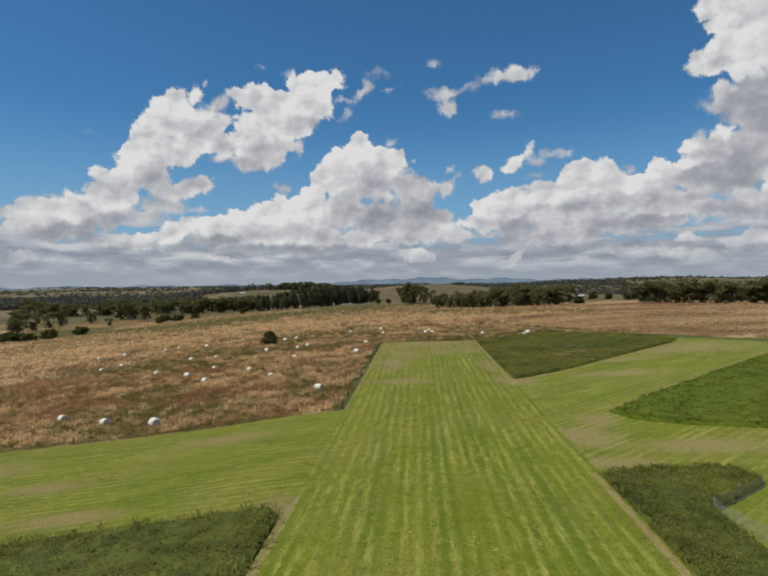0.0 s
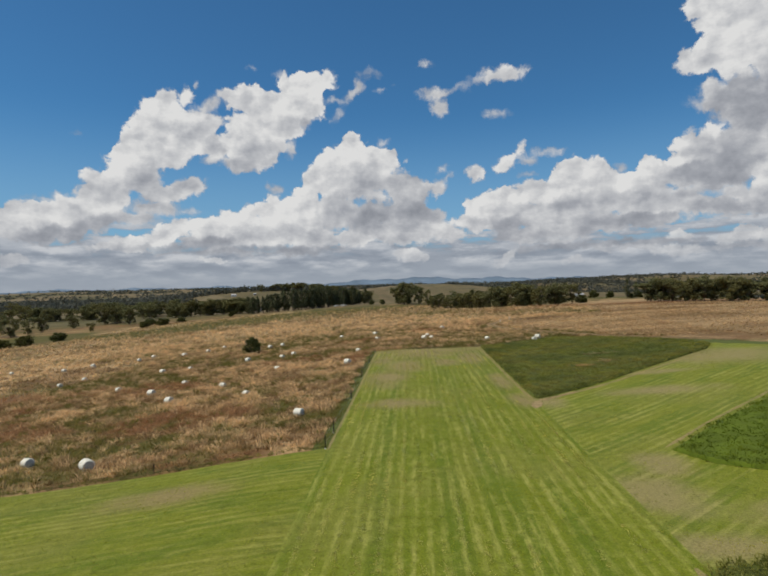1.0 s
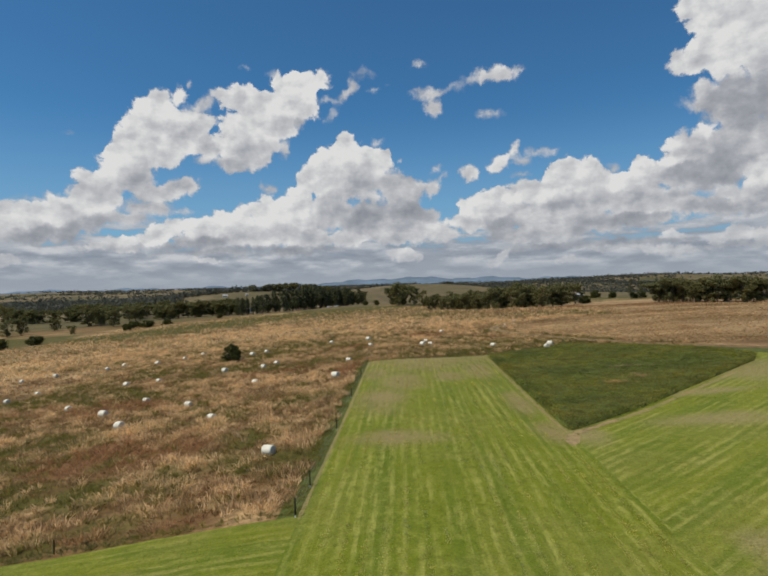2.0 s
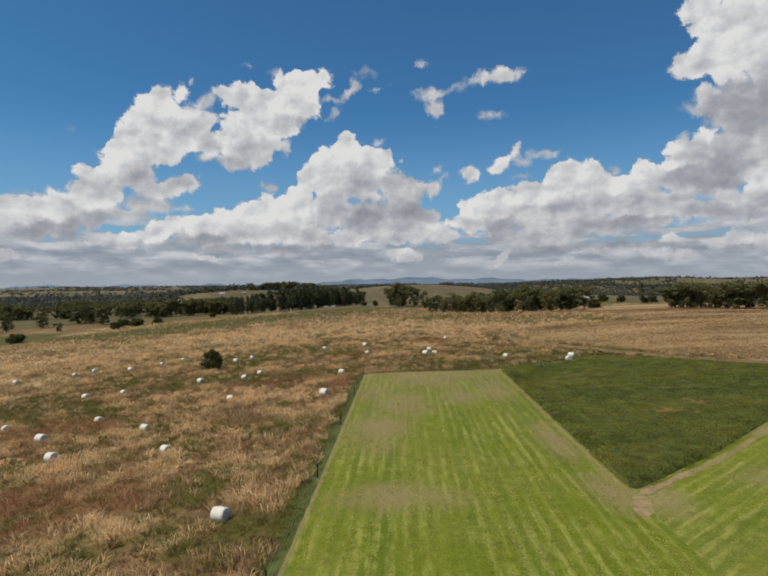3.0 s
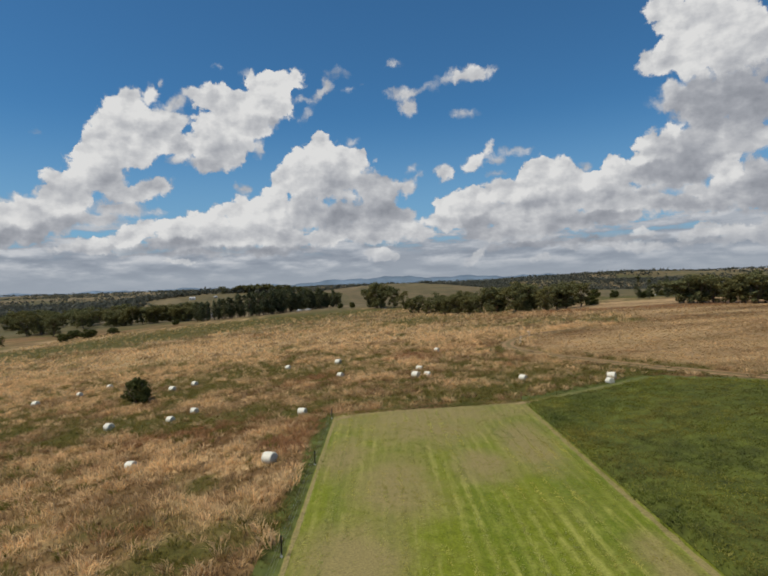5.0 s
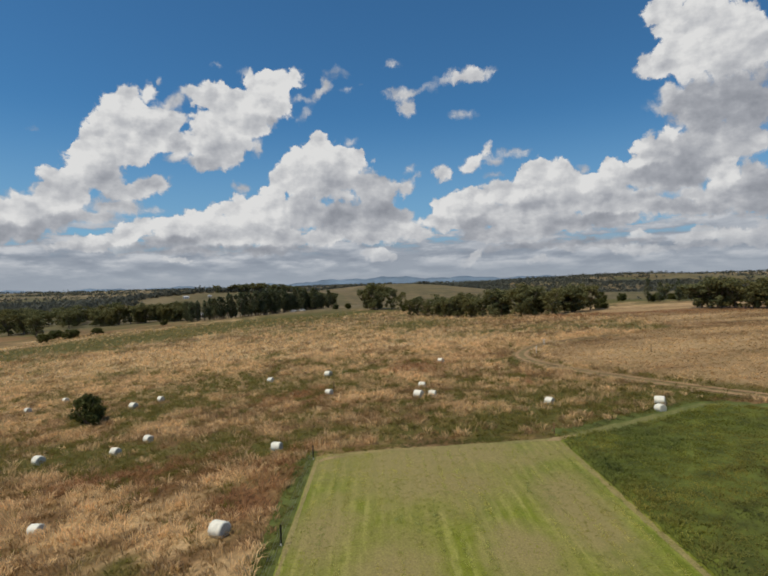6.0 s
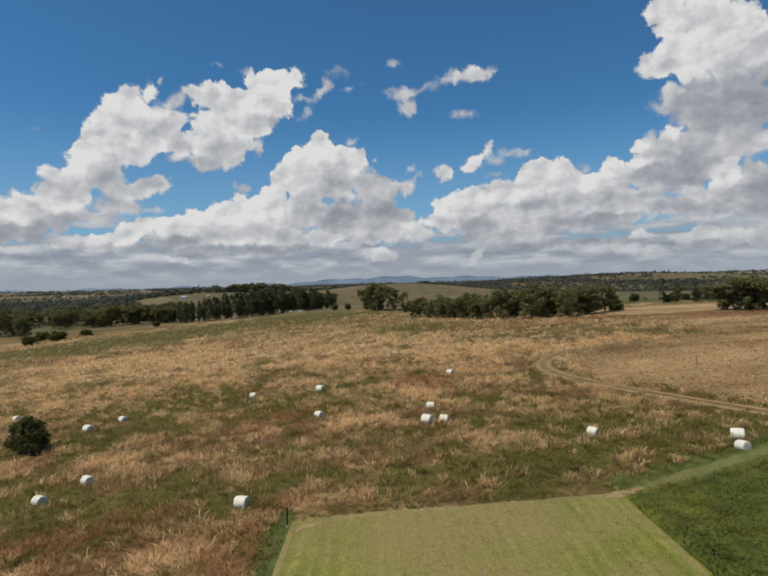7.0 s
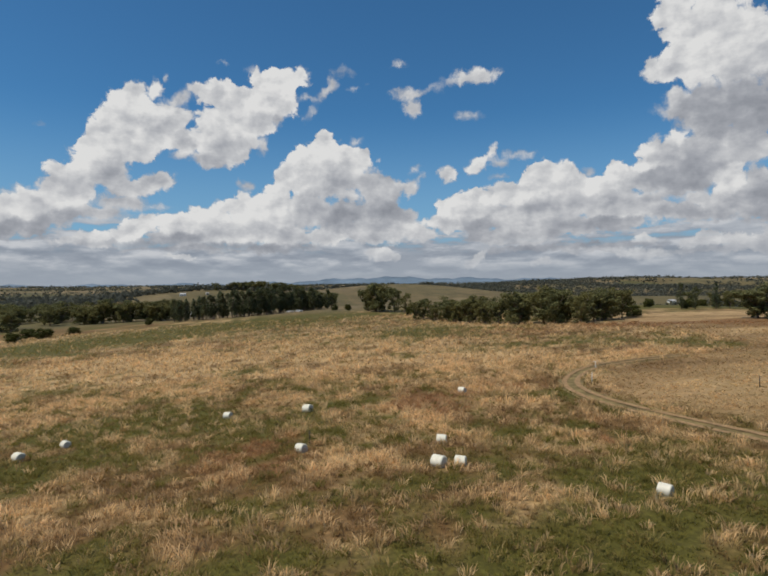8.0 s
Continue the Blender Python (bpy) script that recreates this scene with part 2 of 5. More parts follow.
def cloud_lumps(t, p):
    """How deep inside a cloud a direction lies (below 0: clear sky), how white the cloud is there, and how thin."""
    axes = {}
    for tilt in (0, 20, 45):
        turn = t.nodes.new("ShaderNodeVectorRotate")
        turn.rotation_type = "Z_AXIS"
        wire(t, p, turn.inputs["Vector"])
        turn.inputs["Angle"].default_value = -radians(tilt)
        axes[tilt] = turn.outputs[0] if tilt else p
    mass, white, airy = None, None, None
    for az, el, ra, re, tilt, tone in (CLOUD_WEST_FOOT + CLOUD_WEST + CLOUD_TOWER + CLOUD_TOWER_WISPS + CLOUD_CENTRE + CLOUD_CENTRE_FOOT + CLOUD_SCRAPS
                                       + CLOUD_STREAK + CLOUD_EAST + CLOUD_EAST_MID + CLOUD_EAST_SHADE + CLOUD_FILL + CLOUD_HIGH + CLOUD_HIGH_FOOT + CLOUD_LOW):
        c, s = math.cos(radians(tilt)), math.sin(radians(tilt))
        u, v = az * c + el * s, el * c - az * s
        thin = min(1.0, max(0.0, (min(ra, re) - 0.004) / 0.012))
        ra, re = ra * (1.5 - 0.47 * thin), re * (1.6 - 0.57 * thin)
        q = vector_node(t, "MULTIPLY_ADD", axes[tilt], (1 / ra, 1 / re, 0), (-u / ra, -v / re, 0))
        w = math_node(t, "POWER", 0.0111, vector_node(t, "DOT_PRODUCT", q, q))
        if thin < 1:
            w = math_node(t, "MULTIPLY", w, 0.14 + 0.86 * thin ** 2)
            tone = max(tone, 0.85 - 0.4 * thin) if el > 0.1 else tone
        mass = w if mass is None else math_node(t, "ADD", mass, w)
        if thin < 1 and el > 0.1:
            a = math_node(t, "MULTIPLY", w, 1 - thin)
            airy = a if airy is None else math_node(t, "ADD", airy, a)
        white = math_node(t, "MULTIPLY", w, tone) if white is None else math_node(t, "MULTIPLY_ADD", w, tone, white)
    mass = math_node(t, "ADD", mass, 1e-9)
    reach = math_node(t, "MULTIPLY", math_node(t, "LOGARITHM", mass, math.e), -1 / 4.5)
    return math_node(t, "SUBTRACT", 1.0, math_node(t, "POWER", math_node(t, "MAXIMUM", reach, 0.0), 0.5)), math_node(t, "DIVIDE", white, mass), math_node(t, "DIVIDE", airy, mass)


def cauliflower(t, p):
    """Heaped rounded puffs at two sizes."""
    out = None
    for scale, gain in ((26.0, 0.62), (62.0, 0.38)):
        n = node(t, "ShaderNodeTexVoronoi", Scale=scale)
        n.voronoi_dimensions, n.feature = "2D", "SMOOTH_F1"
        n.inputs["Smoothness"].default_value = 0.35
        wire(t, p, n.inputs["Vector"])
        h = math_node(t, "MULTIPLY_ADD", math_node(t, "MULTIPLY", n.outputs["Distance"], n.outputs["Distance"]), -gain * 1.6, gain)
        out = h if out is None else math_node(t, "ADD", out, h)
    return out


def make_world():
    w = bpy.data.worlds.new("sky")
    scene.world, w.use_nodes = w, True
    t = w.node_tree
    sky = t.nodes.new("ShaderNodeTexSky")
    sky.sky_type, sky.sun_disc = "NISHITA", False
    sky.sun_elevation = math.asin(SUN_FROM.z)
    sky.sun_rotation = math.atan2(SUN_FROM.x, SUN_FROM.y)
    sky.altitude, sky.air_density, sky.dust_density, sky.ozone_density = 900, 1.0, 0.3, 4.0
    clear = t.nodes["Background"]
    clear.inputs[1].default_value = 0.081
    tint = mix_rgb(t, 1.0, sky.outputs[0], (0.5, 0.96, 1.14), "MULTIPLY")
    geo = t.nodes.new("ShaderNodeTexCoord")
    sep = t.nodes.new("ShaderNodeSeparateXYZ")
    wire(t, geo.outputs["Generated"], sep.inputs[0])
    wire(t, mix_rgb(t, smooth_step(t, sep.outputs[2], 0.3, 0.04, 0.0, 0.6), tint, (2.95, 4.9, 6.9)), clear.inputs[0])
    az = math_node(t, "ARCTAN2", sep.outputs[0], sep.outputs[1])
    el = math_node(t, "ARCSINE", sep.outputs[2])
    comb = t.nodes.new("ShaderNodeCombineXYZ")
    wire(t, az, comb.inputs[0])
    wire(t, el, comb.inputs[1])
    p = comb.outputs[0]
    # edges curl: the direction is bent a little before the lumps are looked up
    coarse = noise_2d(t, p, 30.0, 6.0, 0.62)
    curled = vector_node(t, "MULTIPLY_ADD", coarse.outputs["Color"], (0.034, 0.028, 0), (-0.017, -0.014, 0))
    q = vector_node(t, "ADD", p, curled)
    body, white, airy = cloud_lumps(t, q)
    # beyond the drawn clouds the sky goes on with scattered cumulus
    wide = noise_2d(t, p, 3.0, 4.0, 0.5)
    out = math_node(t, "MAXIMUM", smooth_step(t, math_node(t, "ABSOLUTE", az), 0.72, 0.95), smooth_step(t, el, 0.55, 0.75))
    loose = math_node(t, "MULTIPLY_ADD", wide.outputs["Fac"], 4.0, -2.35)
    loose = math_node(t, "SUBTRACT", loose, math_node(t, "MULTIPLY_ADD", out, -3.0, 3.0))
    white = mix_rgb(t, math_node(t, "GREATER_THAN", loose, body), white, (0.7, 0.7, 0.7))
    body = math_node(t, "MAXIMUM", body, loose)
    bend = vector_node(t, "MULTIPLY_ADD", curled, (0.6, 0.6, 0), p)
    heap = cauliflower(t, bend)
    heap_sunward = cauliflower(t, vector_node(t, "ADD", bend, (-0.005, 0.008, 0)))
    fine = noise_2d(t, q, 44.0, 7.0, 0.64)
    depth = math_node(t, "ADD", body, math_node(t, "MULTIPLY_ADD", heap, 0.45, -0.2))
    depth = math_node(t, "ADD", depth, math_node(t, "MULTIPLY_ADD", fine.outputs["Fac"], 0.9, -0.45))
    depth = math_node(t, "ADD", depth, math_node(t, "MULTIPLY_ADD", white, -0.34, 0.27))
    cover = smooth_step(t, depth, -0.05, math_node(t, "MULTIPLY_ADD", airy, 0.75, math_node(t, "MULTIPLY_ADD", white, -0.4, 0.56)))
    # puffs are brighter towards the sun, the bases grey
    lit = math_node(t, "MULTIPLY_ADD", math_node(t, "SUBTRACT", heap, heap_sunward), 0.22, white)
    folds = vector_node(t, "MULTIPLY_ADD", p, (1.0, 1.5, 0), (3, 0, 0))
    near_fold = noise_2d(t, folds, 10.0, 7.0, 0.58).outputs["Fac"]
    sun_fold = noise_2d(t, vector_node(t, "ADD", folds, (-0.011, 0.02, 0)), 10.0, 7.0, 0.58).outputs["Fac"]
    lit = math_node(t, "MULTIPLY_ADD", math_node(t, "SUBTRACT", near_fold, sun_fold), 1.1, lit)
    lit = math_node(t, "ADD", lit, math_node(t, "MULTIPLY_ADD", near_fold, 0.42, -0.23))
    lit = math_node(t, "SUBTRACT", lit, smooth_step(t, depth, 0.45, 1.0, 0.0, 0.12))
    lit = math_node(t, "ADD", lit, math_node(t, "MULTIPLY_ADD", fine.outputs["Fac"], 0.2, -0.1), clamp=True)
    tone = ramp(t, lit, [(0.0, (0.22, 0.235, 0.27)), (0.4, (0.35, 0.365, 0.4)), (0.7, (0.51, 0.52, 0.54)), (1.0, (0.715, 0.715, 0.71))])
    # the far cloud deck, drawn out into bars above the horizon
    decks = []
    for lift in (0.0, 0.012):
        bars = vector_node(t, "MULTIPLY_ADD", p, (1.0, 4.0, 1), (0, lift * 4.0, 0))
        decks.append(smooth_step(t, noise_2d(t, bars, 13.0, 6.0, 0.55).outputs["Fac"], 0.34, 0.66))
    low = smooth_step(t, el, 0.17, 0.02)
    full = math_node(t, "MULTIPLY_ADD", low, 0.95, -0.54)
    full = smooth_step(t, math_node(t, "MULTIPLY_ADD", decks[0], 0.4, full), 0.0, 0.34)
    deck_lit = math_node(t, "MULTIPLY_ADD", math_node(t, "SUBTRACT", decks[0], decks[1]), 0.32, math_node(t, "MULTIPLY_ADD", decks[0], 0.3, 0.31), clamp=True)
    deck_tone = ramp(t, deck_lit, [(0.0, (0.245, 0.28, 0.335)), (0.4, (0.32, 0.355, 0.41)), (0.7, (0.425, 0.455, 0.5)), (1.0, (0.58, 0.595, 0.62))])
    veil = smooth_step(t, el, 0.05, 0.005)
    deck_tone = mix_rgb(t, math_node(t, "MULTIPLY", veil, 0.85), deck_tone, (0.315, 0.355, 0.41))
    near = math_node(t, "MULTIPLY", cover, smooth_step(t, el, 0.015, 0.08, 0.35, 1.0))
    tone = mix_rgb(t, near, deck_tone, tone)
    amount = math_node(t, "MAXIMUM", near, full)
    amount = math_node(t, "MAXIMUM", amount, smooth_step(t, el, 0.02, -0.01))
    cloudy = t.nodes.new("ShaderNodeBackground")
    cloudy.inputs[1].default_value = 1.0
    wire(t, tone, cloudy.inputs[0])
    both = t.nodes.new("ShaderNodeMixShader")
    wire(t, amount, both.inputs[0])
    wire(t, clear.outputs[0], both.inputs[1])
    wire(t, cloudy.outputs[0], both.inputs[2])
    wire(t, both.outputs[0], t.nodes["World Output"].inputs[0])


make_world()
sun = new("sun", bpy.data.lights.new("sun", "SUN"))
sun.data.energy, sun.data.angle, sun.data.color = 3.5, radians(0.5), (1.0, 0.925, 0.79)
sun.matrix_world = look(SUN_FROM * 100, (0, 0, 0))


# ---- materials ----
def material(name, rough=0.8):
    m = bpy.data.materials.new(name)
    m.use_nodes = True
    b = m.node_tree.nodes["Principled BSDF"]
    b.inputs["Roughness"].default_value = rough
    b.inputs["Specular IOR Level"].default_value = 0.25
    return m, m.node_tree, b


def place(tree, scale, detail=4.0, rough=0.55, squash=None, turn=0.0, shift=(0, 0, 0)):
    """Noise over world position, in metres: scale is features per metre."""
    geo = tree.nodes.new("ShaderNodeNewGeometry")
    m = tree.nodes.new("ShaderNodeMapping")
    m.inputs["Rotation"].default_value = (0, 0, radians(turn))
    m.inputs["Location"].default_value = shift
    wire(tree, geo.outputs["Position"], m.inputs[0])
    if squash:
        turned, m = m, tree.nodes.new("ShaderNodeMapping")
        m.inputs["Scale"].default_value = squash
        wire(tree, turned.outputs[0], m.inputs[0])
    n = node(tree, "ShaderNodeTexNoise", Scale=scale, Detail=detail, Roughness=rough)
    wire(tree, m.outputs[0], n.inputs["Vector"])
    return n.outputs["Fac"]


def bump(tree, bsdf, height, strength, distance):
    b = node(tree, "ShaderNodeBump", Strength=strength, Distance=distance)
    wire(tree, height, b.inputs["Height"])
    wire(tree, b.outputs[0], bsdf.inputs["Normal"])


def let_through(t, b, colour, share):
    """Lets some light pass through thin leaves."""
    thin = t.nodes.new("ShaderNodeBsdfTranslucent")
    wire(t, mix_rgb(t, 1.0, colour, (1.6, 1.6, 1.5), "MULTIPLY"), thin.inputs[0])
    both = node(t, "ShaderNodeMixShader", Fac=share)
    wire(t, b.outputs[0], both.inputs[1])
    wire(t, thin.outputs[0], both.inputs[2])
    wire(t, both.outputs[0], t.nodes["Material Output"].inputs[0])


def sward_normal(t, b, share):
    """Thin blades stand close and shade like a sward: their normals lean towards the sky."""
    geo = t.nodes.new("ShaderNodeNewGeometry")
    up = t.nodes.new("ShaderNodeVectorMath")
    up.operation = "MULTIPLY_ADD"
    wire(t, geo.outputs["Normal"], up.inputs[0])
    up.inputs[1].default_value, up.inputs[2].default_value = (1 - share,) * 3, (0, 0, share)
    nor = t.nodes.new("ShaderNodeVectorMath")
    nor.operation = "NORMALIZE"
    wire(t, up.outputs[0], nor.inputs[0])
    wire(t, nor.outputs[0], b.inputs["Normal"])


def grass_material(name, stops, patch_scale, patch_amount, second, translucent=0.45):
    """Blades: colour by blade at random, drifting to a second colour in patches."""
    m, t, b = material(name, 0.75)
    geo = t.nodes.new("ShaderNodeNewGeometry")
    c = ramp(t, geo.outputs["Random Per Island"], stops)
    f = smooth_step(t, place(t, patch_scale, 5.0), 0.42, 0.62)
    c = mix_rgb(t, math_node(t, "MULTIPLY", f, patch_amount), c, second)
    c = mix_rgb(t, 1.0, c, ramp(t, place(t, 0.45, 4.0, 0.55), [(0.36, (0.7, 0.7, 0.66)), (0.64, (1.2, 1.18, 1.15))]), "MULTIPLY")
    c = mix_rgb(t, 1.0, c, ramp(t, place(t, 0.1, 4.0, 0.6, shift=(8, 3, 0)), [(0.36, (0.66, 0.76, 0.95)), (0.5, (1.0, 1.0, 1.0)), (0.66, (1.35, 1.2, 1.1))]), "MULTIPLY")
    wire(t, c, b.inputs["Base Color"])
    sward_normal(t, b, 0.66)
    let_through(t, b, c, translucent)
    return m


def meadow_colour(t):
    """Pale straw, brown thatch darkened for shade in the gaps, russet weeds and olive green, mixed by their share at
    each place.
    """
    share = []
    for name in ("pale", "russet", "green"):
        a = t.nodes.new("ShaderNodeAttribute")
        a.attribute_name = name
        share.append(a.outputs["Fac"])
    c = mix_rgb(t, share[0], (0.187, 0.107, 0.043), (0.62, 0.424, 0.218))
    c = mix_rgb(t, share[1], c, (0.26, 0.135, 0.058))
    return mix_rgb(t, share[2], c, (0.118, 0.107, 0.021))


def meadow_blades(name, low, high, translucent=0.45):
    """Meadow grass: the sward's colour at its root, varied from blade to blade."""
    m, t, b = material(name, 0.75)
    geo = t.nodes.new("ShaderNodeNewGeometry")
    c = mix_rgb(t, 1.0, meadow_colour(t), ramp(t, geo.outputs["Random Per Island"], [(0.0, low), (1.0, high)]), "MULTIPLY")
    wire(t, c, b.inputs["Base Color"])
    sward_normal(t, b, 0.42)
    let_through(t, b, c, translucent)
    return m


def turf_material(name, turn, green, pale, bare, worn_spots, stripe=1.0):
    """Mown turf with mowing lines along one direction, clippings and worn patches."""
    m, t, b = material(name, 0.85)
    geo = t.nodes.new("ShaderNodeNewGeometry")
    turned = t.nodes.new("ShaderNodeMapping")
    turned.inputs["Rotation"].default_value = (0, 0, radians(turn))
    wire(t, geo.outputs["Position"], turned.inputs[0])
    across = t.nodes.new("ShaderNodeSeparateXYZ")
    wire(t, turned.outputs[0], across.inputs[0])
    dash = place(t, 1.0, 4.0, 0.62, squash=(3.0, 0.16, 1), turn=turn, shift=(3, 9, 0))
    wide = place(t, 1.0, 2.0, 0.5, squash=(0.4, 0.012, 1), turn=turn, shift=(7, 3, 0))
    wander = place(t, 1.0, 2.0, 0.5, squash=(0.12, 0.012, 1), turn=turn, shift=(17, 5, 0))
    flick = place(t, 1.0, 3.0, 0.6, squash=(2.6, 0.9, 1), turn=turn, shift=(1, 2, 0))
    broken = place(t, 0.3, 4.0, 0.6, squash=(1, 0.35, 1), turn=turn)
    grain = place(t, 7.0, 5.0, 0.7)
    tuft = place(t, 1.1, 5.0, 0.62)
    drift = place(t, 0.09, 4.0, 0.55, shift=(5, 40, 0))
    # each mower pass leaves a soft light band, frayed and interrupted
    c = mix_rgb(t, smooth_step(t, wide, 0.4, 0.62), green, tuple(v * k for v, k in zip(green, (0.74, 0.85, 0.72))))
    c = mix_rgb(t, smooth_step(t, drift, 0.45, 0.65, 0.0, 0.4), c, tuple(0.6 * g + 0.4 * q for g, q in zip(green, bare)))
    phase = math_node(t, "MULTIPLY_ADD", wander, 9.0, math_node(t, "MULTIPLY", across.outputs[0], 2 * math.pi / 0.98))
    band = math_node(t, "MULTIPLY_ADD", math_node(t, "SINE", phase), 0.11, math_node(t, "MULTIPLY_ADD", dash, 0.8, math_node(t, "MULTIPLY_ADD", flick, 0.55, -0.175)))
    l = smooth_step(t, band, 0.4, 0.78, 0.0, 0.95)
    l = math_node(t, "MULTIPLY", l, smooth_step(t, broken, 0.34, 0.6, 0.12, stripe))
    c = mix_rgb(t, l, c, pale)
    c = mix_rgb(t, smooth_step(t, tuft, 0.5, 0.75, 0.0, 0.4), c, pale)
    c = mix_rgb(t, smooth_step(t, tuft, 0.46, 0.3, 0.0, 0.5), c, tuple(v * 0.62 for v in green))
    ragged = place(t, 0.18, 6.0, 0.68, shift=(31, 12, 0))
    worn = math_node(t, "MULTIPLY_ADD", ragged, 2.2, -1.75)
    for cx, cy, rx, ry in worn_spots:
        mp = t.nodes.new("ShaderNodeMapping")
        mp.vector_type = "TEXTURE"
        mp.inputs["Location"].default_value, mp.inputs["Scale"].default_value = (cx, cy, 0), (rx, ry, 1e4)
        wire(t, geo.outputs["Position"], mp.inputs[0])
        ln = t.nodes.new("ShaderNodeVectorMath")
        ln.operation = "LENGTH"
        wire(t, mp.outputs[0], ln.inputs[0])
        d = math_node(t, "MULTIPLY_ADD", ln.outputs["Value"], -1.0, 0.2)
        worn = math_node(t, "MAXIMUM", worn, math_node(t, "ADD", d, math_node(t, "MULTIPLY", ragged, 1.3)))
    worn = math_node(t, "ADD", worn, math_node(t, "MULTIPLY_ADD", dash, 0.5, -0.25))
    c = mix_rgb(t, smooth_step(t, worn, -0.34, 0.72, 0.0, 0.9), c, bare)
    c = mix_rgb(t, 1.0, c, ramp(t, grain, [(0.3, (0.6, 0.6, 0.6)), (0.7, (1.26, 1.26, 1.26))]), "MULTIPLY")
    wire(t, c, b.inputs["Base Color"])
    bump(t, b, math_node(t, "ADD", grain, dash), 0.5, 0.05)
    return m


def plain_material(name, colour, rough=0.7, vary=0.25, scale=3.0, metal=0.0):
    m, t, b = material(name, rough)
    n = place(t, scale, 5.0, 0.6)
    lo, hi = (tuple(v * (1 + s * vary) for v in colour) for s in (-1, 1))
    wire(t, ramp(t, n, [(0.3, lo), (0.7, hi)]), b.inputs["Base Color"])
    b.inputs["Metallic"].default_value = metal
    bump(t, b, n, 0.25, 0.02)
    return m


def leaf_material(name, dark, light):
    m, t, b = material(name, 0.6)
    geo = t.nodes.new("ShaderNodeNewGeometry")
    info = t.nodes.new("ShaderNodeObjectInfo")
    c = ramp(t, geo.outputs["Random Per Island"], [(0.0, dark), (1.0, light)])
    c = mix_rgb(t, math_node(t, "MULTIPLY", info.outputs["Random"], 0.5), c, tuple(0.5 * (a + b_) * k for a, b_, k in zip(dark, light, (1.25, 1.0, 0.7))))
    wire(t, c, b.inputs["Base Color"])
    b.inputs["Specular IOR Level"].default_value = 0.06
    let_through(t, b, c, 0.25)
    return m


def ground_material():
    m, t, b = material("pasture_ground", 0.95)
    geo = t.nodes.new("ShaderNodeNewGeometry")
    sep = t.nodes.new("ShaderNodeSeparateXYZ")
    wire(t, geo.outputs["Position"], sep.inputs[0])
    y = sep.outputs[1]
    fine = place(t, 2.2, 6.0, 0.65)
    patch = place(t, 0.07, 6.0, 0.6)
    # darker than the blades: shade between tufts is put into the ground colour
    shaded_thatch = mix_rgb(t, 1.0, meadow_colour(t), ramp(t, fine, [(0.3, (0.36, 0.36, 0.33)), (0.5, (0.68, 0.67, 0.63)), (0.7, (1.05, 1.03, 0.98))]), "MULTIPLY")
    shaded_thatch = mix_rgb(t, smooth_step(t, patch, 0.52, 0.66, 0.0, 0.25), shaded_thatch, (0.2, 0.135, 0.055))
    # open country: straw and green paddocks
    vor = node(t, "ShaderNodeTexVoronoi", Scale=0.0052, Randomness=0.9)
    bend = t.nodes.new("ShaderNodeMapping")
    bend.inputs["Scale"].default_value = (1, 0.6, 0)
    wire(t, geo.outputs["Position"], bend.inputs[0])
    wire(t, bend.outputs[0], vor.inputs["Vector"])
    hue = t.nodes.new("ShaderNodeSeparateColor")
    wire(t, vor.outputs["Color"], hue.inputs[0])
    field = ramp(t, hue.outputs[0], [(0.0, (0.13, 0.118, 0.045)), (0.3, (0.22, 0.165, 0.085)), (0.55, (0.12, 0.115, 0.045)), (0.8, (0.3, 0.225, 0.125)), (1.0, (0.16, 0.132, 0.065))])
    mott = place(t, 0.03, 6.0, 0.65)
    field = mix_rgb(t, 1.0, field, ramp(t, mott, [(0.3, (0.42, 0.44, 0.43)), (0.7, (0.92, 0.88, 0.84))]), "MULTIPLY")
    c = mix_rgb(t, smooth_step(t, y, 440, 520), shaded_thatch, field)
    wire(t, c, b.inputs["Base Color"])
    bump(t, b, fine, 0.5, 0.15)
    return m


MEADOW_STRAW = meadow_blades("meadow_straw", (0.75, 0.73, 0.72), (1.32, 1.35, 1.42))
MEADOW_GREEN = meadow_blades("meadow_green", (0.85, 0.88, 0.85), (1.4, 1.35, 1.35))
MEADOW_RUSSET = meadow_blades("meadow_russet", (0.65, 0.6, 0.6), (1.4, 1.35, 1.4))
STRAW = grass_material("dry_straw", [(0, (0.24, 0.18, 0.085)), (0.5, (0.3, 0.225, 0.11)), (1, (0.38, 0.3, 0.16))], 0.09, 0.5, (0.27, 0.19, 0.09))
CROP = grass_material("crop_leaves", [(0, (0.08, 0.1, 0.013)), (0.6, (0.14, 0.155, 0.024)), (1, (0.25, 0.25, 0.07))], 0.1, 0.7, (0.18, 0.165, 0.042), 0.45)
LUSH = grass_material("lush_leaves", [(0, (0.09, 0.125, 0.006)), (0.6, (0.105, 0.142, 0.008)), (1, (0.122, 0.155, 0.012))], 0.12, 0.5, (0.09, 0.115, 0.008), 0.52)
VERGE = grass_material("verge_blades", [(0, (0.068, 0.078, 0.013)), (0.6, (0.1, 0.11, 0.02)), (1, (0.165, 0.155, 0.04))], 0.2, 0.55, (0.13, 0.112, 0.035))
SHORT = grass_material("mown_blades", [(0, (0.17, 0.2, 0.01)), (0.6, (0.22, 0.245, 0.018)), (1, (0.29, 0.3, 0.04))], 0.15, 0.6, (0.24, 0.21, 0.065))
